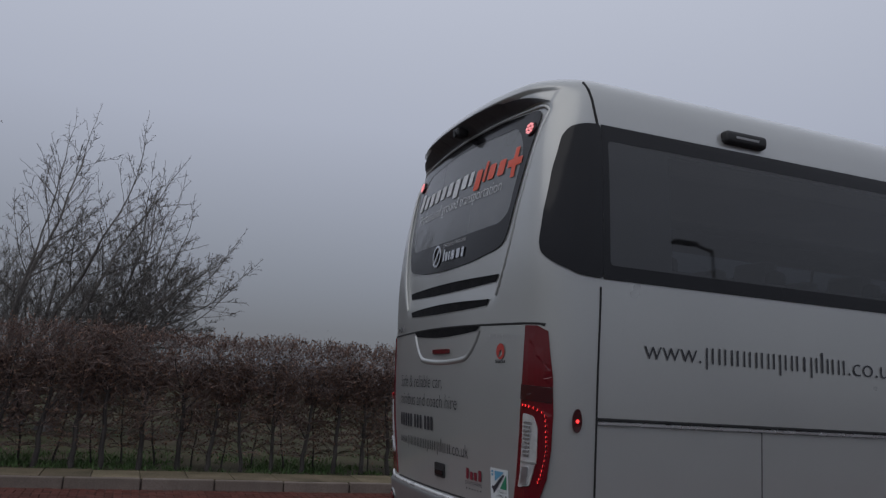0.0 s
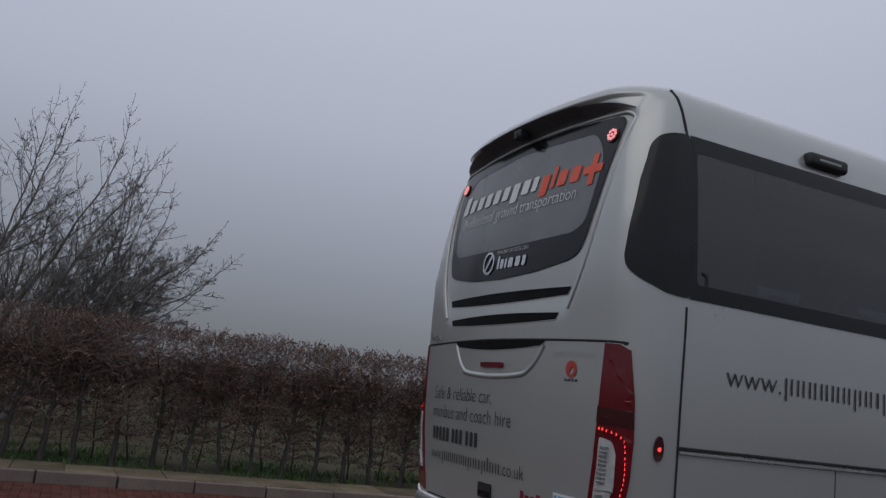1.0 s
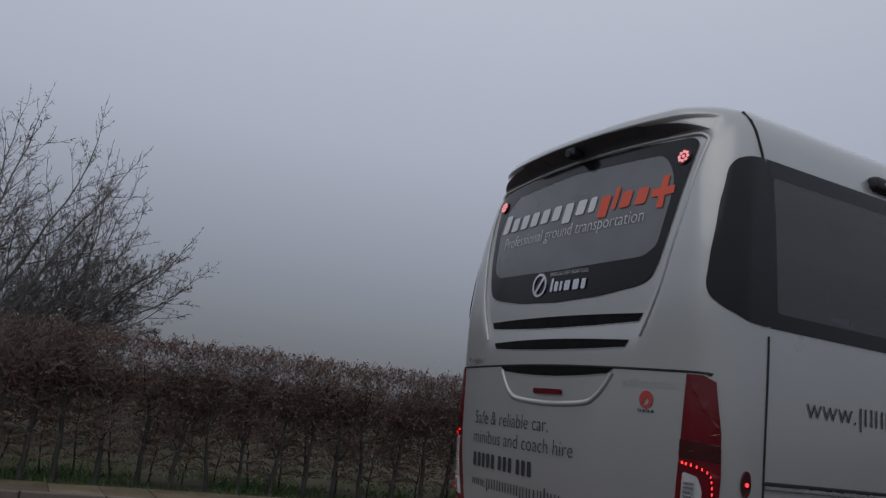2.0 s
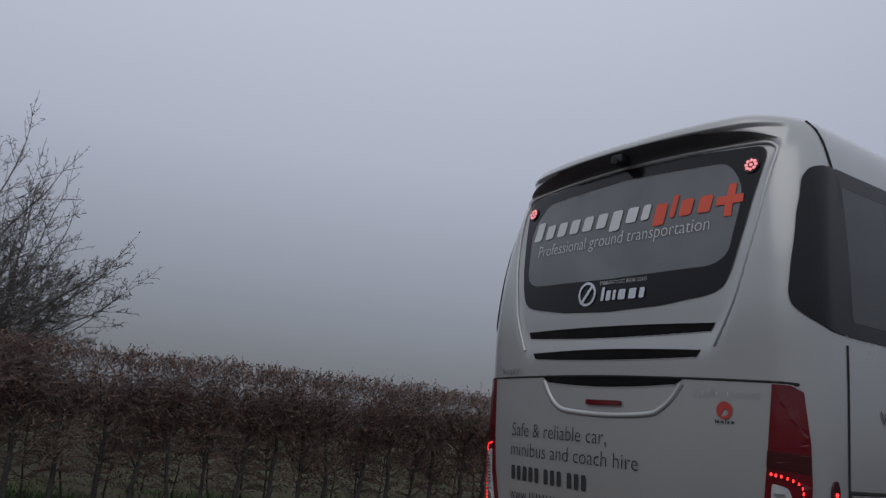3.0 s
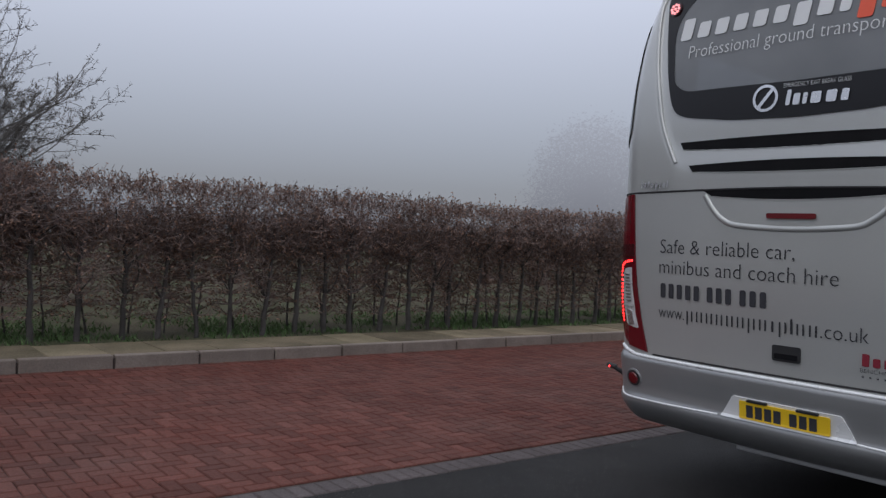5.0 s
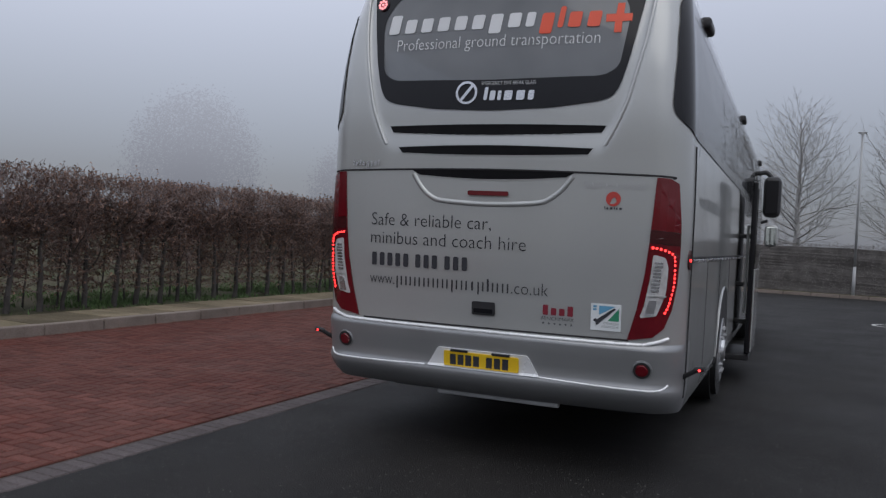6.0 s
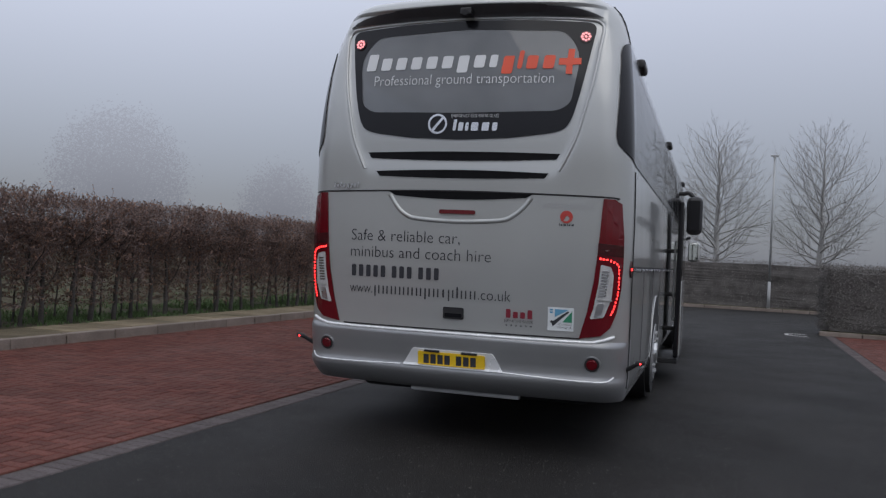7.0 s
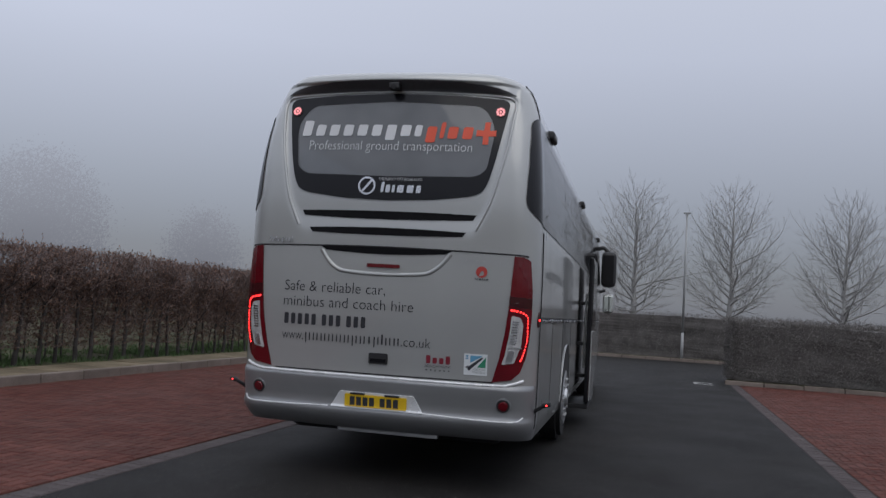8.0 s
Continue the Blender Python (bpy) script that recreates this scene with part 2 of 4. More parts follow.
def tubes(segments, n=3):
    """Joined thin limbs: (start, end, radius at start, radius at end) each."""
    verts, faces = [], []
    for a, b, ra, rb in segments:
        d = (b - a)
        if d.length < 1e-5:
            continue
        d.normalize()
        u = d.orthogonal().normalized()
        v = d.cross(u)
        k = len(verts)
        for p, r in ((a, ra), (b, rb)):
            for i in range(n):
                t = 2 * math.pi * i / n
                verts.append(p + (u * math.cos(t) + v * math.sin(t)) * r)
        for i in range(n):
            j = (i + 1) % n
            faces.append((k + i, k + j, k + n + j, k + n + i))
    return verts, faces


# ---- ground ----
KERB_X, LEFT_EDGE, RIGHT_EDGE, RIGHT_KERB_Y, FAR_KERB_Y = -6.42, -1.77, 3.92, 15.5, 27.0


def structure(name, bm, mat, label, category):
    ob = part(name, bm, mat, None, smooth=False)
    return tagged(ob, label, category, kind="structure")


structure("ground", box(-600, 600, -600, 600, -0.5, -0.06), M["field"], "brown winter field fading into the fog", "ground")
structure("road", box(LEFT_EDGE, 40, -40, FAR_KERB_Y, -0.4, 0.0), M["tarmac"], "damp dark tarmac of the car park lane", "road")
structure("verge_west", box(-90, KERB_X - 1.02, -40, 90, -0.4, 0.10), M["earth"], "grassy earth verge under the bare hedge", "ground")
structure("verge_north", box(KERB_X - 1.0, 60, FAR_KERB_Y + 0.18, 90, -0.4, 0.10), M["earth"], "grassy earth verge beyond the far kerb", "ground")
structure("verge_east", box(RIGHT_EDGE + 0.1, 40, RIGHT_KERB_Y + 0.16, RIGHT_KERB_Y + 2.2, -0.4, 0.09), M["earth"], "dark earth bed under the clipped hedge", "ground")

BRICK_L, BRICK_W, JOINT = 0.20, 0.10, 0.006


def brick_mesh(name, lx, ly, mat):
    a, b = lx / 2 - JOINT / 2, ly / 2 - JOINT / 2
    c = 0.007
    verts = [(-a, -b, -0.02), (a, -b, -0.02), (a, b, -0.02), (-a, b, -0.02)]
    verts += [(-a, -b, -0.007), (a, -b, -0.007), (a, b, -0.007), (-a, b, -0.007)]
    verts += [(-a + c, -b + c, 0), (a - c, -b + c, 0), (a - c, b - c, 0), (-a + c, b - c, 0)]
    faces = [(8, 9, 10, 11)]
    for k in (0, 4):
        for i in range(4):
            j = (i + 1) % 4
            faces.append((k + i, k + j, k + 4 + j, k + 4 + i))
    return mesh_of(name, verts, faces, mat)


def herringbone(x0, x1, y0, y1):
    """Centres of the bricks of a herringbone field, with 0 for those along x, 1 for those along y, 2 for halves."""
    cols, rows = int((x1 - x0) / BRICK_W), int((y1 - y0) / BRICK_W)
    for i in range(cols):
        for j in range(rows):
            k = (i - j) % 4
            if k == 0 and i + 1 < cols:
                yield x0 + (i + 1) * BRICK_W, y0 + (j + 0.5) * BRICK_W, 0
            elif k == 2 and j > 0:
                yield x0 + (i + 0.5) * BRICK_W, y0 + j * BRICK_W, 1
            elif (k == 0 and i + 1 == cols) or (k == 1 and i == 0):
                yield x0 + (i + 0.5) * BRICK_W, y0 + (j + 0.5) * BRICK_W, 2


def paving(name, label, x0, x1, y0, y1, near, top, edge_x):
    """A brick bay: the nearest bricks are pieces of their own, the rest is joined."""
    bay = structure(name, box(x0, x1, y0, y1, -0.3, top - 0.012), M["sand"], label, "pavement")
    mh = brick_mesh("brick", BRICK_L, BRICK_W, M["brick"])
    mv = brick_mesh("brick", BRICK_W, BRICK_L, M["brick"])
    me_edge = brick_mesh("edging_brick", BRICK_L, BRICK_W, M["edge_brick"])
    inner = (x0 + 0.22, x1) if edge_x == x0 else (x0, x1 - 0.22)
    rnd = random.Random(5)
    half = brick_mesh("half_brick", BRICK_W, BRICK_W, M["brick"])
    laid = [(x, y, (mh, mv, half)[way]) for x, y, way in herringbone(inner[0], inner[1], y0, y1)]
    side = [x0 + 0.108] if edge_x == x0 else [x1 - 0.108]
    edging = [(sx, y0 + 0.05 + 0.1 * k, me_edge) for sx in side for k in range(int((y1 - y0) / 0.1))]
    order = sorted(laid, key=lambda b: (b[0] - near[0]) ** 2 + (b[1] - near[1]) ** 2)
    edge_order = sorted(edging, key=lambda b: abs(b[1] - near[1]))
    for pieces, nm, own in ((order, "brick", 250), (edge_order, "edging_brick", 60)):
        verts, faces = [], []
        for k, (x, y, me) in enumerate(pieces):
            z = top + rnd.uniform(-0.0025, 0.0025)
            if k < own:
                ob = new(nm, me)
                ob.parent, ob.location = bay, (x, y, z)
                ob.rotation_euler = (rnd.uniform(-0.008, 0.008), rnd.uniform(-0.008, 0.008), rnd.uniform(-0.01, 0.01))
            else:
                base, tx, ty = len(verts), rnd.uniform(-0.01, 0.01), rnd.uniform(-0.01, 0.01)
                verts += [(x + v.co.x, y + v.co.y, z + v.co.z + v.co.x * tx + v.co.y * ty) for v in me.vertices]
                faces += [tuple(base + i for i in p.vertices) for p in me.polygons]
        rest = new("joined_" + nm + "s", mesh_of(nm + "_field", verts, faces, pieces[0][2].materials[0]))
        rest.parent = bay
        tagged(rest, kind="stuff")


def kerb_line(name, label, p0, p1, height, length=0.915, width=0.13):
    """A run of precast kerb stones, each a piece of its own, on a concrete bed."""
    p0, p1 = Vector(p0), Vector(p1)
    run = (p1 - p0)
    d = run.normalized()
    turn = math.atan2(d.y, d.x)
    bed = box(0, run.length, 0.03, width - 0.01, -0.3, height - 0.03)
    bmesh.ops.transform(bed, matrix=Matrix.Translation(p0) @ Matrix.Rotation(turn, 4, "Z"), verts=bed.verts[:])
    kerb = structure(name, bed, M["sand"], label, "kerb")
    stone = box(0.009, length - 0.009, 0, width, -0.1, height, 0.014)
    front = [v for v in stone.verts if v.co.y < 0.02 and v.co.z > height - 0.03]
    for v in front:
        v.co.y += 0.012
    me = bpy.data.meshes.new("kerb_stone")
    stone.to_mesh(me)
    stone.free()
    me.materials.append(M["kerb"])
    rnd = random.Random(3)
    for k in range(int(run.length / length)):
        ob = new("kerb_stone", me)
        ob.parent = kerb
        ob.matrix_basis = Matrix.Translation(p0 + d * k * length + Vector((rnd.uniform(-.006, .006), rnd.uniform(-.004, .004), rnd.uniform(-.006, .006)))) @ Matrix.Rotation(turn + rnd.uniform(-.006, .006), 4, "Z")
    return kerb


kerb_line("kerb_west", "weathered grey concrete kerb stones along the brick bay", (KERB_X, -8.09, 0), (KERB_X, FAR_KERB_Y, 0), 0.135)
kerb_line("kerb_north", "pale concrete kerb across the end of the lane", (20, FAR_KERB_Y, 0), (KERB_X, FAR_KERB_Y, 0), 0.11)
kerb_line("kerb_east", "pale concrete kerb in front of the clipped hedge", (RIGHT_EDGE - 0.1, RIGHT_KERB_Y, 0), (30, RIGHT_KERB_Y, 0), 0.10)

# slabs behind the west kerb
strip = structure("pavement_strip", box(KERB_X - 1.0, KERB_X - 0.13, -9, FAR_KERB_Y, -0.3, 0.118), M["sand"], "narrow strip of mossy paving slabs behind the kerb", "pavement")
slab_bm = box(-0.425, 0.425, -0.296, 0.296, -0.02, 0.022, 0.006, 1)
slab_me = bpy.data.meshes.new("slab")
slab_bm.to_mesh(slab_me)
slab_bm.free()
slab_me.materials.append(M["slab"])
rnd = random.Random(8)
for k in range(59):
    ob = new("slab", slab_me)
    ob.parent, ob.location = strip, (KERB_X - 0.565, -8.6 + 0.6 * k, 0.113 + rnd.uniform(-.004, .004))
    ob.rotation_euler = (rnd.uniform(-.012, .012), rnd.uniform(-.012, .012), rnd.uniform(-.008, .008))


# ---- plants ----
def rand_dir(r, up=0.0):
    v = Vector((r.gauss(0, 1), r.gauss(0, 1), r.gauss(0, 1) + up))
    return v.normalized()


def leaf_cloud(points, size, r):
    """Small folded leaves at the given places."""
    verts, faces = [], []
    for p in points:
        a = rand_dir(r) * size * r.uniform(0.6, 1.2)
        b = a.orthogonal().normalized() * size * 0.45
        c = a.cross(b).normalized() * size * 0.18
        k = len(verts)
        verts += [p - a, p + b + c, p + a, p - b + c, p]
        faces += [(k, k + 1, k + 4), (k + 1, k + 2, k + 4), (k + 2, k + 3, k + 4), (k + 3, k, k + 4)]
    return verts, faces


def hedge_plant(seed, height=2.0, low=85, head=640, thick=1.0, girth=1.0):
    """Meshes of one bare hedge plant: stem with its limbs, fine twigs, withered leaves."""
    r = random.Random(seed)
    limbs, twigs, leaves = [], [], []
    lean = Vector((r.uniform(-.03, .03), r.uniform(-.09, .09), 1)).normalized()
    p, rad = Vector((0, 0, -0.03)), r.uniform(0.032, 0.047) * girth
    nodes = []
    top = height * r.uniform(0.50, 0.62)
    steps = 8
    for k in range(steps):
        q = p + lean * (top / steps) + Vector((r.uniform(-.012, .012), r.uniform(-.025, .025), 0))
        limbs.append((p, q, rad, rad * 0.93))
        p, rad = q, rad * 0.93
        nodes.append((p.copy(), rad))
    # main limbs fan out into the head
    tips = []
    for k in range(11):
        base, br = nodes[-1] if k < 6 else nodes[r.randrange(3, steps)]
        d = Vector((r.uniform(-.6, .6), r.uniform(-1, 1), r.uniform(0.35, 1.3))).normalized()
        a, ar = base.copy(), br * r.uniform(0.4, 0.65)
        for s in range(4):
            b = a + d * r.uniform(0.10, 0.17)
            b.x, b.z = max(-0.36, min(0.36, b.x)), min(b.z, height - 0.12)
            limbs.append((a, b, ar, ar * 0.78))
            tips.append((b.copy(), ar))
            a, ar = b, ar * 0.78
            d = (d + Vector((r.uniform(-.4, .4), r.uniform(-.5, .5), r.uniform(-.1, .45)))).normalized()
    # thin arching side twigs on the lower stem, spread along the row
    for k in range(low):
        base = nodes[r.randrange(1, steps)][0]
        d = Vector((r.uniform(-.5, .5), r.choice((-1, 1)) * r.uniform(.6, 1), r.uniform(.05, .6))).normalized()
        a = base.copy()
        for s in range(4):
            b = a + d * r.uniform(.05, .11)
            twigs.append((a, b, (.0050 - .0007 * s) * thick, (.0043 - .0007 * s) * thick))
            if r.random() < .62:
                leaves.append(b + rand_dir(r) * .035)
            if r.random() < .35:
                twigs.append((b, b + (d + rand_dir(r) * .9).normalized() * r.uniform(.04, .10), .0030 * thick, .0018 * thick))
            a = b
            d = (d + rand_dir(r) * .38 - Vector((0, 0, .10))).normalized()
    # dense clipped head
    for k in range(head):
        base, br = tips[r.randrange(len(tips))]
        d = rand_dir(r, 0.4)
        d.y *= 1.3
        a = base + Vector((r.uniform(-.1, .1), r.uniform(-.16, .16), r.uniform(-.10, .16)))
        for s in range(2):
            b = a + d.normalized() * r.uniform(.07, .16)
            b.x, b.z = max(-.42, min(.42, b.x)), min(b.z, height)
            twigs.append((a, b, .0042 * thick, .0028 * thick))
            if r.random() < .5:
                leaves.append(b + rand_dir(r) * .02)
            a, d = b, d + rand_dir(r, .2) * .6
    # short crooked shoots out of the clipped top, with a stray long one
    for k in range(95):
        a = Vector((r.uniform(-.38, .38), r.uniform(-.26, .26), height - r.uniform(.04, .22)))
        d = Vector((r.uniform(-.9, .9), r.uniform(-.9, .9), r.uniform(.35, 1.2))).normalized()
        stray = r.random() < .02
        for s in range(4 if stray else 2):
            b = a + d * r.uniform(.05, .11)
            if not stray:
                b.z = min(b.z, height + r.uniform(.0, .10))
            twigs.append((a, b, .0040, .0026))
            if r.random() < .4:
                leaves.append(b.copy())
            a, d = b, (d + rand_dir(r, .3) * .5).normalized()
    return (mesh_of("stem", *tubes(limbs, 6), M["bark"], True), mesh_of("twigs", *tubes(twigs, 3), M["twig"]),
            mesh_of("leaves", *leaf_cloud(leaves, 0.026, r), M["leaf"]))


def hedge_row(name, label, places, variants, height_of, seed, group=""):
    """A hedge: each stem is a part of its own; twigs and leaves ride on the stem."""
    hedge = thing(name, label, "hedge", group=group)
    r = random.Random(seed)
    for x, y, turn in places:
        stem_me, twig_me, leaf_me = variants[r.randrange(len(variants))]
        stem = new("stem", stem_me)
        stem.parent = hedge
        s = height_of(x, y) * r.uniform(0.97, 1.02)
        stem.matrix_basis = Matrix.Translation((x + r.uniform(-.05, .05), y + r.uniform(-.07, .07), 0.1)) @ Matrix.Rotation(turn + (math.pi if r.random() < .5 else 0), 4, "Z") @ Matrix.Diagonal((1, 1, s, 1))
        for nm, me in (("twig_mass", twig_me), ("foliage", leaf_me)):
            ob = new(nm, me)
            ob.parent = stem
            tagged(ob, kind="stuff")
    return hedge


HEDGE_X = -7.85
variants = [hedge_plant(100 + k) for k in range(7)]
hedge_row("hedge", "bare clipped beech hedge with brown leaves behind the kerb", [(HEDGE_X, -8.28 + 0.47 * k, 0) for k in range(78)], variants, lambda x, y: 1.0, 1, "boundary hedges")
thin_variants = [hedge_plant(300 + k, low=44, head=260, thick=1.2, girth=0.45) for k in range(4)]
hedge_row("hedge", "inner row of bare hedge plants with withered leaves", [(HEDGE_X - .55, -8.0 + 0.47 * k, 0) for k in range(78)], thin_variants, lambda x, y: 0.97, 5, "boundary hedges")


def dense_hedge(name, label, x0, x1, y0, y1, height, seed, density=900, cover="hazed_leaf"):
    """A clipped hedge with a full, dark face: an inner mass of twigs and leaves, ragged at the edges."""
    r = random.Random(seed)
    hedge = thing(name, label, "hedge", group="boundary hedges")
    core = box(x0 + .12, x1, y0 + .14, y1 - .1, 0.10, height - .14)
    bmesh.ops.subdivide_edges(core, edges=core.edges[:], cuts=14, use_grid_fill=True)
    for v in core.verts:
        v.co += Vector((noise.noise(v.co * 2.3), noise.noise(v.co * 2.7 + Vector((5, 0, 0))), noise.noise(v.co * 2.1 + Vector((0, 9, 0))) if v.co.z > .3 else 0)) * .10
    part("branch_mass", core, M[cover], hedge)
    pts, tw = [], []
    area = (x1 - x0) * height
    for k in range(int(area * density)):
        face = r.random()
        if face < .62:
            p = Vector((r.uniform(x0, x1), y0 + r.gauss(.06, .05), r.uniform(.12, height)))
        elif face < .85:
            p = Vector((r.uniform(x0, x1), r.uniform(y0, y1), height + r.gauss(-.06, .05)))
        else:
            p = Vector((x0 + r.gauss(.06, .06), r.uniform(y0, y1), r.uniform(.12, height)))
        pts.append(p)
        if k % 4 == 0:
            d = rand_dir(r, .6) * r.uniform(.06, .18)
            tw.append((p, p + d, .004, .002))
    for nm, me in (("foliage", mesh_of("foliage", *leaf_cloud(pts, .026, r), M[cover])), ("twig_mass", mesh_of("twig_mass", *tubes(tw), M["bare_hedge"]))):
        ob = new(nm, me)
        ob.parent = hedge
        tagged(ob, kind="stuff")


dense_hedge("hedge", "dense dark clipped hedge beside the second brick bay", RIGHT_EDGE, 16.5, RIGHT_KERB_Y + .35, RIGHT_KERB_Y + 1.5, 1.66, 4, 1500)
dense_hedge("hedge", "clipped bare hedge across the far end of the lane", -7.2, 18.0, FAR_KERB_Y + .9, FAR_KERB_Y + 1.9, 1.86, 6, 500, "bare_hedge")


def limb(r, a, d, length, rad, depth, out, up, rmin, share=(.38, .58), bend=.13):
    """A bent limb with alternating side shoots down to fine twigs."""
    steps = max(3, int(length / .22)) if depth else 3
    steps = min(steps, 9)
    leader = length
    turn = r.uniform(0, 6.28)
    for s in range(steps):
        d = (d + rand_dir(r) * bend + Vector((0, 0, up * .10))).normalized()
        b = a + d * (length / steps)
        nr = max(rmin * .7, rad * (1 - .75 / steps))
        out.append((a, b, rad, nr))
        a, rad = b, nr
        if depth and s > 0:
            for k in range(2 if r.random() < .45 else 1):
                turn += 2.4 + r.uniform(-.5, .5)
                side = d.orthogonal().normalized()
                side.rotate(Matrix.Rotation(turn, 3, d))
                nd = (d * r.uniform(.55, .9) + side * r.uniform(.5, .9) + Vector((0, 0, up * .25))).normalized()
                rest = 1 - .6 * s / steps
                limb(r, a, nd, length * r.uniform(*share) * rest, max(rmin, rad * r.uniform(.4, .6)), depth - 1, out, up, rmin, share, bend)
    if depth:
        limb(r, a, d, leader * .5, rad * .9, depth - 1, out, up, rmin, share, bend)


def tree_thing(name, label, x, y, group, limbs_of, mat, thin):
    tree = thing(name, label, "tree", Matrix.Translation((x, y, 0.05)), group)
    for out in limbs_of:
        thick = [s for s in out if s[2] > thin]
        fine = [s for s in out if s[2] <= thin]
        for nm, segs, n in (("trunk", thick, 7), ("crown", fine, 3)):
            ob = new(nm, mesh_of(nm, *tubes(segs, n), mat, nm == "trunk"))
            ob.parent = tree
    return tree


def row_tree(seed, height, spread):
    """A straight leader with long rising limbs that bend upwards and make an egg-shaped crown."""
    r = random.Random(seed)
    out, a, rad = [], Vector((0, 0, 0)), .16
    steps = 24
    turn = 0.0
    for s in range(steps):
        t = (s + 1) / steps
        b = a + Vector((r.uniform(-.05, .05), r.uniform(-.05, .05), height * .9 / steps))
        nr = .15 * (1 - t) ** .8 + .012
        out.append((a, b, rad, nr))
        a, rad = b, nr
        if t > .22:
            for k in range(3):
                turn += 2.4 + r.uniform(-.4, .4)
                q = (t - .22) / .78
                reach = spread * (.70 + .62 * math.sin(math.pi * min(1, q * .8 + .18))) * (1 - .42 * q)
                d = Vector((math.cos(turn), math.sin(turn), .22 + .95 * q)).normalized()
                limb(r, a, d, reach * r.uniform(.75, 1.1), max(.014, rad * .36), 2, out, .50, .0048, (.46, .68))
    return [out]


def thicket_tree(seed, height):
    """Many leaning stems with wide, twiggy, upright-ending limbs."""
    r = random.Random(seed)
    stems = []
    for k in range(17):
        t = 2.4 * k + r.uniform(-.3, .3)
        q = math.sqrt((k + .5) / 17)
        out, a = [], Vector((math.cos(t) * .5 * q, math.sin(t) * 1.3 * q - .35, 0))
        d = Vector((math.cos(t) * .42 * q, math.sin(t) * .92 * q, 1)).normalized()
        limb(r, a, d, height * r.uniform(.88, 1.0) * (1 - .16 * q * q), r.uniform(.055, .085), 3, out, .42, .006, (.40, .62), .17)
        stems.append(out)
    for k in range(7):
        out, a = [], Vector((r.uniform(-.5, .5), .3 * k - .4, .8 + .2 * k))
        limb(r, a, Vector((r.uniform(-.3, .3), 1, .42)).normalized(), 3.6 - .25 * k, .045, 3, out, .34, .006, (.38, .6), .17)
        stems.append(out)
    # short spurs all along the thin wood
    for out in stems:
        for a, b, ra, rb in list(out):
            if ra < .02:
                for k in range(2 if r.random() < .5 else 1):
                    p, d = a.lerp(b, r.random()), ((b - a).normalized() * .5 + rand_dir(r, .2)).normalized()
                    out.append((p, p + d * r.uniform(.04, .11), .0045, .003))
    return stems


tree_thing("tree", "bare twiggy many-stemmed tree standing behind the hedge", -15.0, -4.2, "bare trees", thicket_tree(23, 4.3), M["tree_bark"], .03)
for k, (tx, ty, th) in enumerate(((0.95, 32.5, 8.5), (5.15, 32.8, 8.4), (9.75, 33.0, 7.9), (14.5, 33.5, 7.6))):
    tree_thing("tree", "bare tree rising behind the far hedge, bark paled for the fog", tx, ty, "row of bare trees", row_tree(60 + k, th * .92, 1.95), M["hazed_bark"], .03)

# far woods: small cards glow in the sky's fog colours, haze painted in
fog_mat = bpy.data.materials.new("fog_glow_woods")
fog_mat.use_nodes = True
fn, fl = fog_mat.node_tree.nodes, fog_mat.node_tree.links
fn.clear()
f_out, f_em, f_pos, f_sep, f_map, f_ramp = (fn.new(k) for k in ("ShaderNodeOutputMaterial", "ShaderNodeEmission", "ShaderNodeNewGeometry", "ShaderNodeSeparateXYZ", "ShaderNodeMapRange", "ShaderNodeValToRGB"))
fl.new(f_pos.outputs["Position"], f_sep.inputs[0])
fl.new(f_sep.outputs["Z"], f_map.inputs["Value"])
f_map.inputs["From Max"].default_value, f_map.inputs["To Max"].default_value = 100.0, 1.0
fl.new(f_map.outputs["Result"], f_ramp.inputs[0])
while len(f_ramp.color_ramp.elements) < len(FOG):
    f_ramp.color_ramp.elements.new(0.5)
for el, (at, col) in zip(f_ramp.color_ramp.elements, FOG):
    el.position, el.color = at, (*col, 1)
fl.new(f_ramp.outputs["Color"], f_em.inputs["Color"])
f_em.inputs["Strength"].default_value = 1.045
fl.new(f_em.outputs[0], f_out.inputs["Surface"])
wr = random.Random(77)
wv, wf = [], []
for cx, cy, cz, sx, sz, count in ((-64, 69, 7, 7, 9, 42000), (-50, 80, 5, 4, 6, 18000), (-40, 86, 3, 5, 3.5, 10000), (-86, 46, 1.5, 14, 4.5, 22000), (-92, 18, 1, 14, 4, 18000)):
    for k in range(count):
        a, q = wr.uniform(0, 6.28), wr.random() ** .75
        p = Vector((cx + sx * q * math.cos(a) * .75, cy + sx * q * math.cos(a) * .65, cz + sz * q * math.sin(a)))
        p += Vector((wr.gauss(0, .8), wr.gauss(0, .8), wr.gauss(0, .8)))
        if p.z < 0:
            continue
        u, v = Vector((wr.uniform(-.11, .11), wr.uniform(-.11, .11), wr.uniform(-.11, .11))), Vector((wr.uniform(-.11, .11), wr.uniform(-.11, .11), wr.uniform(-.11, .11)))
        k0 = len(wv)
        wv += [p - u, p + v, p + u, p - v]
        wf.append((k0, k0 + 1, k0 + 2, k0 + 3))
tagged(new("backdrop", mesh_of("backdrop", wv, wf, fog_mat)), "faint grey woods, their fog haze painted as a glow", "woods", kind="structure")

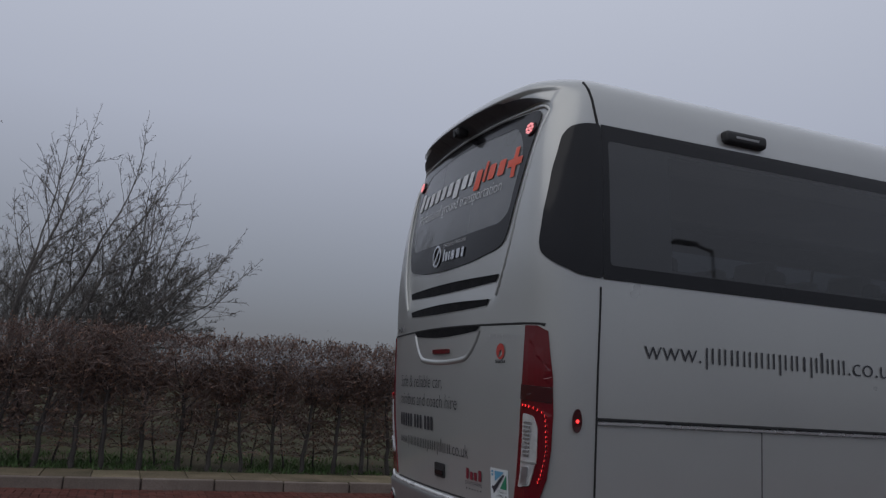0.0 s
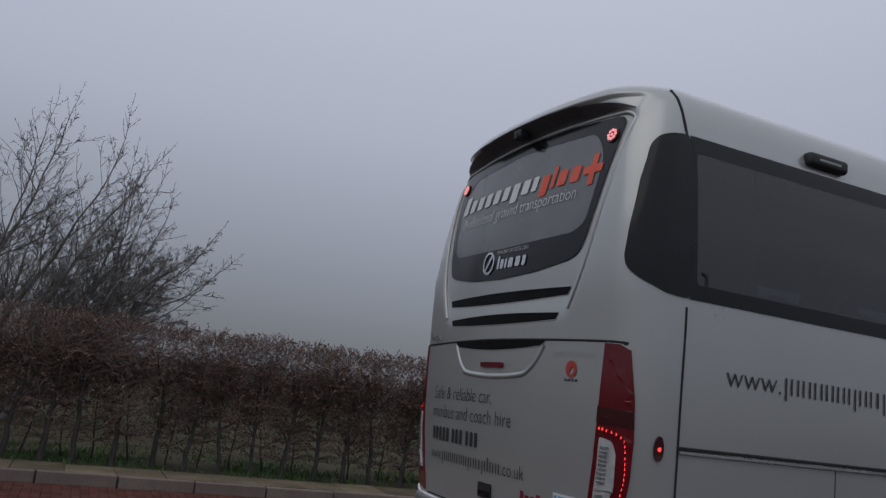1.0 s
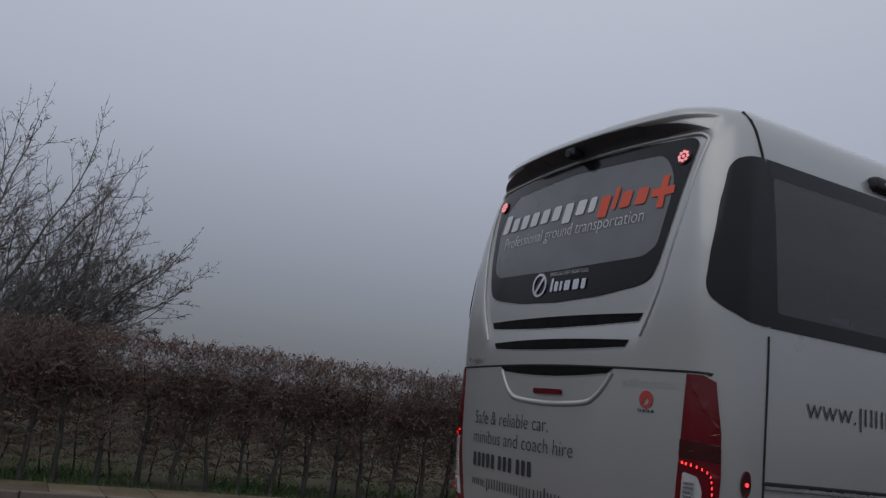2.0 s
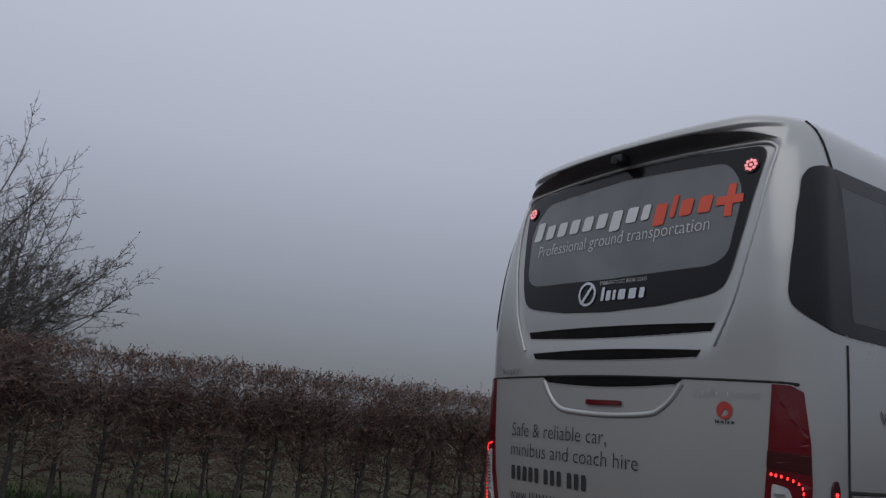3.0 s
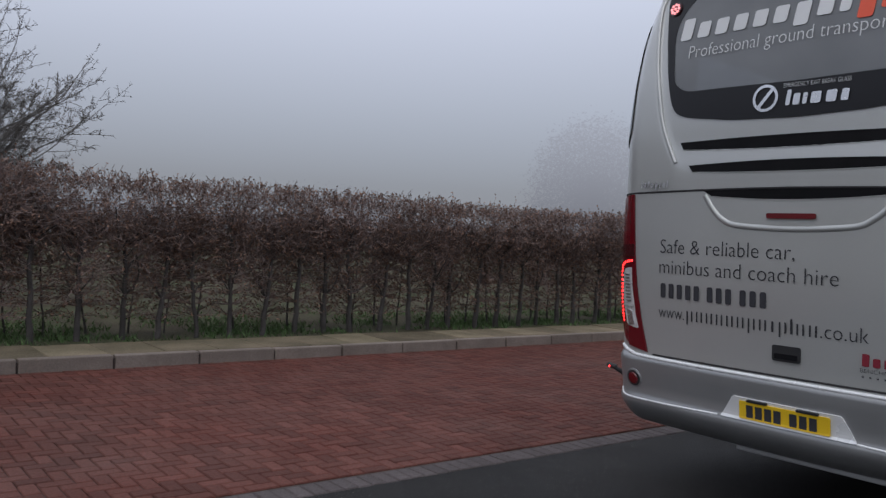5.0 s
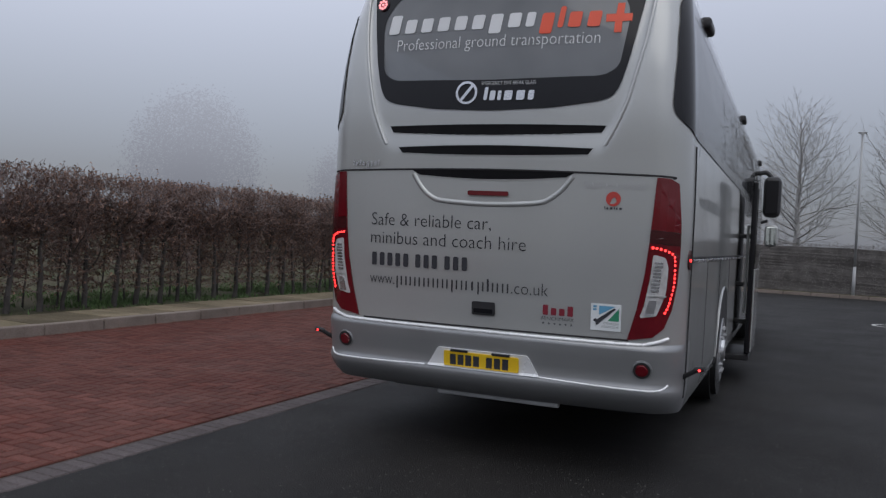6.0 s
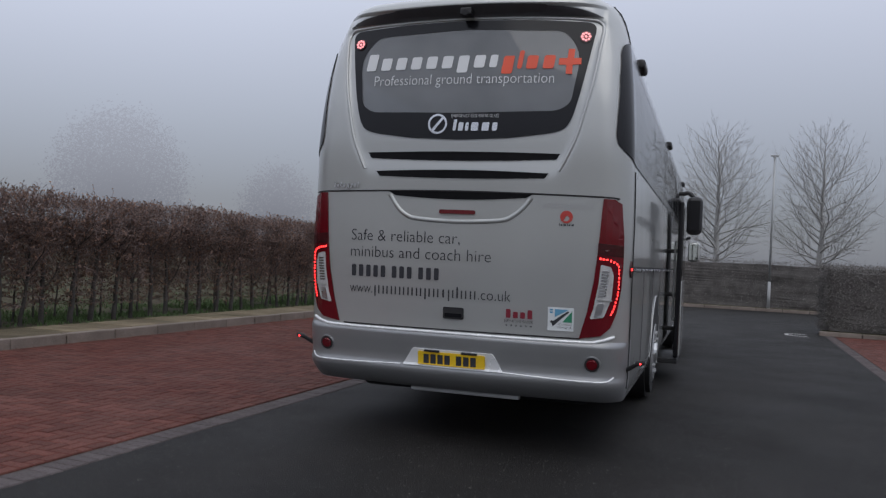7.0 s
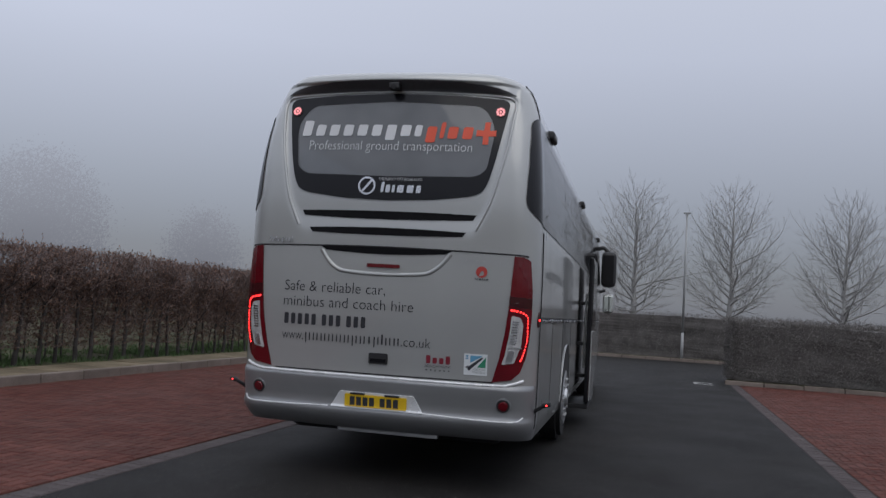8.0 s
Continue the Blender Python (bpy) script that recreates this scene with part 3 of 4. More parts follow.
# grass at the foot of the hedges
gr = random.Random(12)
gv, gf = [], []
for k in range(52000):
    x = KERB_X - 1.15 - abs(gr.gauss(0, 1.5))
    p = Vector((x, gr.uniform(-9, 26), .095))
    if noise.noise(p * 0.7) + noise.noise(p * 2.2) * .6 < gr.uniform(-.30, .12) or (x > KERB_X - 1.45 and gr.random() < .6):
        continue
    h, w, t = gr.uniform(.03, .10), gr.uniform(.006, .013), gr.uniform(0, 6.28)
    a = Vector((math.cos(t) * w, math.sin(t) * w, 0))
    k0 = len(gv)
    gv += [p - a, p + a, p + Vector((gr.uniform(-.06, .06), gr.uniform(-.06, .06), h))]
    gf.append((k0, k0 + 1, k0 + 2))
tagged(new("grass", mesh_of("grass", gv, gf, M["grass"])), "short damp green grass tufts under the hedge", "grass", kind="stuff")

# brown leaf litter blown against the foot of the kerb
lr = random.Random(19)
litter = []
for k in range(1500):
    y = lr.uniform(-8, 18)
    if noise.noise(Vector((3.0, y * .9, 0))) + lr.uniform(-.3, .3) > -.05:
        litter.append(Vector((KERB_X + .012 + abs(lr.gauss(0, .05)), y, .016)))
lv, lf = leaf_cloud(litter, .016, lr)
lv = [(v[0], v[1], max(.008, .014 + (v[2] - .016) * .35)) for v in lv]
tagged(new("leaf_litter", mesh_of("leaf_litter", lv, lf, M["leaf"])), "damp brown leaf litter along the foot of the kerb", "leaves", kind="stuff")


# ---- lamp columns ----
def pole_thing(name, label, x, y, height, arm, group):
    post = thing(name, label, "lamp post", Matrix.Translation((x, y, 0)), group)
    part("column", cyl((0, 0, -.1), (0, 0, 1.1), .058, .054, 16, .004), M["steel"], post, smooth=True)
    part("shaft", cyl((0, 0, 1.1), (0, 0, height), .048, .036, 14), M["steel"], post, smooth=True)
    if arm:
        part("arm", cyl((0, 0, height - .03), (0, -arm, height + .05), .03, .028, 12), M["steel"], post, smooth=True)
        part("lantern", box(-.09, .09, -arm - .5, -arm, height + .03, height + .085, .02), M["black"], post)
    else:
        part("cap", merge(cyl((0, 0, height), (0, 0, height + .07), .07, .05, 14), box(-.14, .14, -.05, .05, height + .05, height + .11, .02)), M["steel"], post)
    return post


pole_thing("lamp_post", "slim grey steel post in front of the far hedge", 3.05, FAR_KERB_Y + .5, 5.75, 0, "posts")
pole_thing("lamp_post", "dark street lamp mirrored in the coach windows", 8.6, 7.9, 5.15, .35, "posts")


# ---- the coach ----
LENGTH = 12.2
coach = thing("coach", "silver touring coach with lit red tail lamps parked on the tarmac", "coach", pose(0.01, 0, 0, 0, 0, 1.7))


def ramp(table, z):
    """A value from a table, by a smooth curve that does not overshoot."""
    if z <= table[0][0]:
        return table[0][1]
    if z >= table[-1][0]:
        return table[-1][1]
    i = next(k for k in range(len(table) - 1) if z <= table[k + 1][0])

    def grade(k):
        if k <= 0 or k >= len(table) - 1:
            q = max(0, min(len(table) - 2, k))
            return (table[q + 1][1] - table[q][1]) / (table[q + 1][0] - table[q][0])
        s0 = (table[k][1] - table[k - 1][1]) / (table[k][0] - table[k - 1][0])
        s1 = (table[k + 1][1] - table[k][1]) / (table[k + 1][0] - table[k][0])
        return 0.0 if s0 * s1 <= 0 else 2 * s0 * s1 / (s0 + s1)
    (a, va), (b, vb) = table[i], table[i + 1]
    h, t = b - a, (z - a) / (b - a)
    return (va * (1 + 2 * t) * (1 - t) ** 2 + grade(i) * h * t * (1 - t) ** 2 + vb * t * t * (3 - 2 * t) - grade(i + 1) * h * t * t * (1 - t))


def smooth(a, b, v):
    t = max(0.0, min(1.0, (v - a) / (b - a)))
    return t * t * (3 - 2 * t)


HALF = [(0.40, 1.235), (0.55, 1.262), (0.9, 1.265), (1.6, 1.265), (2.14, 1.253), (2.6, 1.226), (3.0, 1.182), (3.12, 1.158), (3.20, 1.137), (3.28, 1.102), (3.34, 1.05), (3.385, 0.98), (3.42, 0.88), (3.445, 0.72), (3.46, 0.52), (3.47, 0.30)]
BACK = [(0.40, 0.10), (0.44, 0.045), (0.55, -0.035), (0.60, -0.02), (0.82, -0.055), (0.85, -0.03), (1.0, -0.04), (1.4, -0.07), (1.87, -0.085), (2.25, -0.10), (2.5, -0.09), (2.8, -0.055), (3.05, -0.01), (3.2, 0.02), (3.28, 0.035), (3.34, 0.06), (3.385, 0.11), (3.42, 0.19), (3.445, 0.34), (3.46, 0.6), (3.47, 0.95)]
INSET = [(2.0, 0.72), (2.1, 0.775), (2.32, 0.87), (2.5, 0.915), (2.74, 0.965), (3.1, 1.01), (3.2, 1.02)]
BULGE = 0.085


def corner(z):
    return 0.21 + 0.05 * smooth(2.8, 3.35, z)


def lip_z(x):
    """Height of the roof lip over the rear window."""
    t = min(1.0, abs(x) / 1.07)
    return 3.302 - 0.035 * t ** 2 - 0.10 * t ** 6


def rear_y(x, z):
    w, r = ramp(HALF, z), corner(z)
    x = max(-w, min(w, x))
    y = ramp(BACK, z) + BULGE * (x / w) ** 2
    dx = abs(x) - (w - r)
    if dx > 0:
        y += r - math.sqrt(max(0.0, r * r - dx * dx))
    if 1.98 < z < 3.28:
        edge = ramp(INSET, z)
        y += 0.024 * (1 - smooth(edge - 0.025, edge + 0.015, abs(x))) * smooth(1.98, 2.2, z)
    if z > 3.05 and abs(x) < 1.07:
        zl = lip_z(x)
        y -= 0.105 * (1 - (abs(x) / 1.07) ** 4) * smooth(zl - 0.075, zl, z) * (1 - smooth(3.33, 3.46, z))
    return y


def on_rear(x, z, off=0.0):
    y, e = rear_y(x, z), 0.01
    n = Vector(((rear_y(x + e, z) - rear_y(x - e, z)) / (2 * e), -1.0, (rear_y(x, z + e) - rear_y(x, z - e)) / (2 * e)))
    if abs(x) > ramp(HALF, z) - 0.02:
        n.x = math.copysign(3.0, x)
    n.normalize()
    return Vector((x, y, z)) + n * off


def side_x(y, z):
    """Half width of the skin at a distance from the back, round the rear corner."""
    w, r = ramp(HALF, z), corner(z)
    if y >= rear_y(w - 1e-5, z):
        return w
    lo, hi = w - r, w
    for _ in range(24):
        mid = (lo + hi) / 2
        lo, hi = (mid, hi) if rear_y(mid, z) < y else (lo, mid)
    return (lo + hi) / 2


def on_side(sign):
    def place(y, z, off=0.0):
        y -= 0.036
        x, e = side_x(y, z), 0.012
        n = Vector((1.0, (side_x(y - e, z) - side_x(y + e, z)) / (2 * e), (side_x(y, z - e) - side_x(y, z + e)) / (2 * e))).normalized()
        p = Vector((x, y, z)) + n * off
        return Vector((sign * p.x, p.y, p.z))
    return place


def drape(outlines, place, off=0.004, step=0.06, thick=0.0):
    """A panel with the given outlines (holes too), laid on the skin."""
    bm = bmesh.new()
    for pts in outlines:
        vs = [bm.verts.new((a, 0, b)) for a, b in pts]
        for i in range(len(vs)):
            bm.edges.new((vs[i], vs[(i + 1) % len(vs)]))
    bmesh.ops.triangle_fill(bm, use_beauty=True, use_dissolve=False, edges=bm.edges[:], normal=(0, -1, 0))
    allp = [p for pts in outlines for p in pts]
    for axis, vec in ((0, (1, 0, 0)), (1, (0, 0, 1))):
        lo, hi = min(p[axis] for p in allp), max(p[axis] for p in allp)
        k = lo + step
        while k < hi and step:
            bmesh.ops.bisect_plane(bm, geom=bm.verts[:] + bm.edges[:] + bm.faces[:], dist=1e-5, plane_co=[c * k for c in vec], plane_no=vec)
            k += step
    if thick:
        geom = bmesh.ops.extrude_face_region(bm, geom=bm.faces[:])
        moved = {v for v in geom["geom"] if isinstance(v, bmesh.types.BMVert)}
        for v in bm.verts:
            v.co = place(v.co.x, v.co.z, off if v in moved else off - thick)
    else:
        for v in bm.verts:
            v.co = place(v.co.x, v.co.z, off)
    return bm


def rounded(pts, r=0.03, n=4):
    """The outline with its corners cut round."""
    out = []
    for i, p in enumerate(pts):
        p, a, b = Vector(p), Vector(pts[i - 1]), Vector(pts[(i + 1) % len(pts)])
        ra, rb = min(r, (a - p).length * .45), min(r, (b - p).length * .45)
        s, e = p + (a - p).normalized() * ra, p + (b - p).normalized() * rb
        for k in range(n + 1):
            t = k / n
            out.append(tuple(s * (1 - t) ** 2 + p * 2 * t * (1 - t) + e * t * t))
    return out


def rect(a0, a1, b0, b1):
    return [(a0, b0), (a1, b0), (a1, b1), (a0, b1)]


def curve_strip(points, radius, place, off=0.0, n=6):
    """A thin raised line, one bent tube, that follows the skin."""
    ps = [place(a, b, off) for a, b in points]
    ns = [(place(a, b, off + .01) - p).normalized() for (a, b), p in zip(points, ps)]
    bm, rows = bmesh.new(), []
    for i, (p, nr) in enumerate(zip(ps, ns)):
        d = (ps[min(i + 1, len(ps) - 1)] - ps[max(i - 1, 0)]).normalized()
        side = d.cross(nr).normalized()
        rows.append([bm.verts.new(p + (nr * math.sin(6.2832 * k / n) + side * math.cos(6.2832 * k / n)) * radius) for k in range(n)])
    for a, b in zip(rows, rows[1:]):
        for k in range(n):
            bm.faces.new((a[k], a[(k + 1) % n], b[(k + 1) % n], b[k]))
    return bm


def spline(pts, n=8):
    out = []
    for i in range(len(pts) - 1):
        p0, p1, p2, p3 = (Vector(pts[max(0, min(len(pts) - 1, i + k))]) for k in (-1, 0, 1, 2))
        for k in range(n):
            t = k / n
            out.append(tuple(0.5 * ((2 * p1) + (p2 - p0) * t + (2 * p0 - 5 * p1 + 4 * p2 - p3) * t * t + (3 * p1 - p0 - 3 * p2 + p3) * t ** 3)))
    return out + [tuple(pts[-1])]


right, left = on_side(1), on_side(-1)
PANE = [(-.72, 3.095), (-.79, 3.03), (-.845, 2.93), (-.85, 2.83), (-.81, 2.55), (-.72, 2.495), (0, 2.48), (.72, 2.495), (.81, 2.55), (.85, 2.83), (.845, 2.93), (.79, 3.03), (.72, 3.095), (0, 3.125)]
FRIT = [(-.92, 3.16), (-.96, 3.12), (-.925, 2.91), (-.875, 2.63), (-.83, 2.45), (-.785, 2.365), (-.70, 2.335), (-.39, 2.295), (0, 2.28), (.39, 2.295), (.70, 2.335), (.785, 2.365), (.83, 2.45), (.875, 2.63), (.925, 2.91), (.96, 3.12), (.92, 3.16), (.5, 3.188), (0, 3.198), (-.5, 3.188)]


def in_pane(x, z):
    return 2.49 < z < 3.12 and abs(x) < 0.80 and abs(x) < 0.80 - max(0, z - 2.98) * 0.6


# skin: rings of points from the front right, round the back, to the front left
levels = [0.40, 0.42, 0.44, 0.48, 0.52, 0.55, 0.565, 0.58, 0.60, 0.66, 0.74, 0.80, 0.82, 0.835, 0.85] + [0.90 + 0.05 * k for k in range(22)] + [2.0 + 0.03 * k for k in range(38)] + [3.125 + .0125 * k for k in range(18)] + [3.365, 3.385, 3.405, 3.42, 3.433, 3.445, 3.453, 3.46, 3.47]
side_ys = [LENGTH] + [LENGTH - 0.3 * k for k in range(1, 37)] + [1.2, 1.0, 0.8, 0.65, 0.5, 0.42]
SIDE_PANE = (2.225, 2.95)
rings, N_BACK = [], 113
for z in levels:
    w, ring = ramp(HALF, z), []
    for y in side_ys:
        nose = 0.0 if y < LENGTH - 0.01 else 0.25
        ring.append(Vector((w - nose, max(y, ramp(BACK, z) + BULGE + corner(z) + 0.001), z)))
    for k in range(N_BACK):
        f = math.sin(math.pi / 2 * (1 - 2 * k / (N_BACK - 1)))
        ring.append(Vector((w * f, rear_y(w * f, z), z)))
    for y in reversed(side_ys):
        nose = 0.0 if y < LENGTH - 0.01 else 0.25
        ring.append(Vector((-w + nose, max(y, ramp(BACK, z) + BULGE + corner(z) + 0.001), z)))
    rings.append(ring)
shell, bumper_bm = bmesh.new(), bmesh.new()
n_ring, n_side = len(rings[0]), len(side_ys)
grids = {}
for name_bm, bm in (("shell", shell), ("bumper", bumper_bm)):
    grids[name_bm] = {}


def skin_vert(bm, key, i, j):
    if (i, j) not in grids[key]:
        grids[key][(i, j)] = bm.verts.new(rings[i][j])
    return grids[key][(i, j)]


for i in range(len(levels) - 1):
    for j in range(n_ring - 1):
        c = (rings[i][j] + rings[i + 1][j + 1]) / 2
        on_back = n_side - 1 <= j < n_side + N_BACK - 1
        if on_back and in_pane(c.x, c.z) and abs(c.x) < 0.8:
            continue
        if not on_back and 2.25 < c.z < 2.93 and 0.75 < c.y < 11.3:
            continue
        low = c.z < 0.848 and (on_back or c.y < 0.48)
        bm, key = (bumper_bm, "bumper") if low else (shell, "shell")
        bm.faces.new([skin_vert(bm, key, a, b) for a, b in ((i, j), (i, j + 1), (i + 1, j + 1), (i + 1, j))])
top = [skin_vert(shell, "shell", len(levels) - 1, j) for j in range(n_ring)]
shell.faces.new(top)
for i in range(len(levels) - 1):
    if not 1.3 < levels[i] < 3.0:
        shell.faces.new([skin_vert(shell, "shell", a, b) for a, b in ((i, 0), (i + 1, 0), (i + 1, n_ring - 1), (i, n_ring - 1))])
body = part("body", shell, M["silver"], coach, "silver painted coach body", smooth=True)
part("bumper", bumper_bm, M["bumper"], coach, "darker silver rear bumper with a pressed crease", smooth=True)
wind = bmesh.new()
wind.faces.new([wind.verts.new(v) for v in ((-1.0, LENGTH, 1.3), (1.0, LENGTH, 1.3), (.95, LENGTH, 3.02), (-.95, LENGTH, 3.02))])
part("windscreen", wind, M["rear_glass"], coach)

# crescent under the roof lip: shade on the silver, painted dark grey
xs = [-1.0 + 2.0 * k / 40 for k in range(41)]
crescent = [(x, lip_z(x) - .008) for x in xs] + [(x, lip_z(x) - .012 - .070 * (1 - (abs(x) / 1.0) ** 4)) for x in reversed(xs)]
part("lip_underside", drape([crescent], on_rear, .005, .03), M["lip"], coach, "underside of the roof lip, its shade painted dark grey", smooth=True)
part("reversing_camera", merge(box(-.045, .045, -.075, .01, 3.215, 3.272, .012), cyl((0, -.08, 3.232), (0, -.06, 3.235), .022, .022, 12)), M["black"], coach, "small black reversing camera")

surround = [(-ramp(INSET, 2.06 + .06 * k), 2.06 + .06 * k) for k in range(18)] + [(-1.005, 3.12), (-.985, 3.155)]
surround += [(-.90, 3.183), (-.5, 3.206), (0, 3.214)]
surround += [(-a, b) for a, b in reversed(surround[:-1])]
part("window_trim", curve_strip(spline(surround, 4), .013, on_rear, -.002, 8), M["silver"], coach, "silver moulding round the rear window", smooth=True)

# rear window
rear_window = part("rear_window", drape([rounded(FRIT, .05), rounded(PANE, .05)], on_rear, .008, .05), M["black_gloss"], coach, "rear window with black printed border", smooth=True)
part("pane", drape([rounded(PANE, .05)], on_rear, .006, .05), M["rear_glass"], rear_window, "tinted glass", smooth=True)
for sx in (-1, 1):
    p, nrm = on_rear(.885 * sx, 3.045, .008), (on_rear(.885 * sx, 3.045, 1) - on_rear(.885 * sx, 3.045, 0)).normalized()
    lamp = part("high_tail_lamp", cyl(p, p + nrm * .012, .047, .044, 24, .003), M["dark_lens"], coach, "round lit high-level tail lamp")
    for k in range(9):
        a = 2 * math.pi * k / 8
        rr = .028 if k < 8 else 0
        u = nrm.orthogonal().normalized()
        q = p + nrm * .011 + (u * math.cos(a) + nrm.cross(u) * math.sin(a)) * rr
        part("led", cyl(q, q + nrm * .006, .0105, .008, 8), M["led_pale"], lamp)

# vents below the window
for top_edge, low_edge in (([(-.735, 2.184), (-.37, 2.190), (0, 2.192), (.37, 2.190), (.755, 2.184)], [(.728, 2.138), (.37, 2.125), (0, 2.120), (-.37, 2.125), (-.705, 2.138)]),
                           ([(-.655, 2.040), (-.33, 2.050), (0, 2.054), (.33, 2.050), (.682, 2.040)], [(.652, 2.000), (.33, 1.991), (0, 1.988), (-.33, 1.991), (-.622, 2.000)]),
                           ([(-.545, 1.889), (0, 1.891), (.58, 1.889)], [(.52, 1.855), (.26, 1.838), (0, 1.832), (-.24, 1.838), (-.48, 1.853)])):
    vent = part("air_vent", drape([spline(top_edge, 5) + spline(low_edge, 5)], on_rear, .004, .06), M["grille"], coach, "black slotted air vent")
    part("lip", curve_strip(spline(low_edge, 6), .0035, on_rear, .001), M["silver"], vent)

# tailgate: shut lines, handle scoop, latch
part("shut_line", curve_strip(spline([(-1.19, 1.872), (-1.02, 1.882), (0, 1.897), (1.06, 1.882), (1.17, 1.87)], 10), .0065, on_rear), M["seam"], coach)
part("shut_line", curve_strip(spline([(-.90, .858), (0, .862), (.95, .866)], 12), .006, on_rear), M["seam"], coach)
part("handle_scoop", curve_strip(spline([(-.53, 1.86), (-.47, 1.775), (-.40, 1.715), (-.30, 1.685), (.02, 1.672), (.34, 1.69), (.44, 1.73), (.51, 1.79), (.565, 1.862)], 8), .020, on_rear, -.010, 10), M["silver"], coach, "pressed handle scoop ridge", smooth=True)
brake = part("brake_lamp", drape([rounded(rect(-.125, .155, 1.728, 1.758), .012)], on_rear, .012, .05, .01), M["red_lens"], coach, "unlit red centre brake lamp")
latch = part("latch", drape([rounded(rect(-.07, .09, .948, 1.035), .012)], on_rear, .01, .05, .008), M["black"], coach, "black tailgate latch")
part("grip", drape([rounded(rect(-.055, .075, .962, .99), .006)], on_rear, .016, .05, .006), M["black_gloss"], latch)

# sky highlights along the bumper ledge and creases, painted in paler silver
part("bumper_ledge", curve_strip(spline([(-1.18, .885), (-1.08, .852), (-.92, .838), (0, .838), (.92, .840), (1.08, .855), (1.18, .89)], 12), .0125, on_rear, .001, 8), M["pale_silver"], coach, "bumper top ledge with its sky highlight painted pale", smooth=True)
for sx in (-1, 1):
    part("bumper_crease", curve_strip(spline([(sx * 1.19, .60), (sx * 1.14, .568), (sx * 1.0, .562), (sx * .75, .566), (sx * .40, .578)], 8), .007, on_rear, -.001, 8), M["pale_silver"], coach, smooth=True)

# tail lamps
LAMP = [(1.075, 1.872), (1.15, 1.868), (1.195, 1.84), (1.215, 1.60), (1.217, 1.40), (1.208, 1.22), (1.188, 1.07), (1.15, .955), (1.09, .895), (.94, .868), (.99, 1.06), (1.03, 1.28), (1.052, 1.5)]


def flip(pts):
    return [(-a, b) for a, b in pts]


for side in (1, -1):
    f = (lambda p: p) if side == 1 else flip
    lamp = part("tail_lamp", drape([f(LAMP)], on_rear, .010, .04, .012), M["red_lens"], coach, "tall red tail lamp cluster, lit", smooth=False)
    part("smoked_band", drape([f([(1.05, 1.475), (1.214, 1.462), (1.214, 1.545), (1.054, 1.555)])], on_rear, .014, .04), M["dark_lens"], lamp, "smoked dark band")
    clear = part("clear_insert", drape([f(rounded([(1.075, 1.405), (1.14, 1.39), (1.158, 1.33), (1.15, 1.17), (1.105, 1.03), (1.01, 1.012), (1.035, 1.09), (1.065, 1.27)], .015))], on_rear, .015, .04, .006), M["clear_lens"], lamp, "clear indicator and reversing insert")
    for k in range(9):
        zc = 1.355 - k * .021
        part("rib", drape([f(rect(1.085 - k * .002, 1.128 - k * .002, zc - .006, zc + .006))], on_rear, .021, .05, .006), M["chrome"], clear)
    part("reflector_bowl", drape([f(rounded([(1.062, 1.125), (1.105, 1.13), (1.09, 1.035), (1.04, 1.032)], .01))], on_rear, .02, .05, .006), M["chrome"], clear)
    part("divider", drape([f(rect(1.055, 1.15, 1.148, 1.156))], on_rear, .022, .05, .006), M["silver"], clear)
    path_led = spline([(1.072, 1.446), (1.13, 1.436), (1.175, 1.415), (1.19, 1.385), (1.193, 1.28), (1.188, 1.20), (1.168, 1.10), (1.15, 1.05)], 12)
    total, last, at = 0.0, None, []
    for p in path_led:
        if last is not None:
            total += (Vector(p) - Vector(last)).length
        if not at or total >= .0205:
            at.append(p)
            total = 0.0
        last = p
    for a, b in at:
        p = on_rear(side * a, b, .008)
        back = Vector((0, -1, 0))
        part("led", cyl(p, p + back * .004, .0088, .0075, 8), M["led"], lamp)
        # collar added to hide the LED's glow from the side
        cup = bmesh.new()
        bmesh.ops.create_cone(cup, cap_ends=False, segments=10, radius1=.0095, radius2=.0100, depth=.010)
        bmesh.ops.transform(cup, matrix=Matrix.Translation(p + back * .004) @ Matrix.Rotation(radians(90), 4, "X"), verts=cup.verts[:])
        part("led_cup", cup, M["red_lens"], lamp)

# round reflectors in the bumper
for sx in (-1, 1):
    p = on_rear(1.04 * sx, .69, 0)
    nrm = (on_rear(1.04 * sx, .69, 1) - on_rear(1.04 * sx, .69, 0)).normalized()
    ring = part("round_reflector", cyl(p - nrm * .01, p + nrm * .008, .066, .060, 28, .004), M["bumper"], coach, "round red rear fog lamp in a dished ring", smooth=False)
    part("cup", cyl(p + nrm * .006, p + nrm * .011, .054, .052, 24), M["black"], ring)
    part("lens", cyl(p + nrm * .009, p + nrm * .018, .041, .036, 24, .004), M["red_lens"], ring)

# number plate recess with plain bars for the characters
recess = part("plate_recess", drape([rounded([(-.30, .712), (.325, .712), (.405, .575), (-.38, .575)], .015)], on_rear, .012, .02, .010), M["pale_silver"], coach, "pale plate recess in the bumper")
plate = part("number_plate", drape([rounded(rect(-.25, .27, .585, .696), .01)], on_rear, .024, .02, .008), M["plate"], coach, "yellow rear number plate with plain black bars")
for k, (a, wd) in enumerate(((-.205, .042), (-.150, .042), (-.095, .042), (-.040, .042), (.050, .042), (.105, .042), (.160, .042))):
    part("bar", drape([rect(a, a + wd, .602, .679)], on_rear, .0265, .02), M["text"], plate)
part("plate_lamp", drape([rect(-.20, -.08, .697, .709)], on_rear, .030, .05, .016), M["black"], recess)
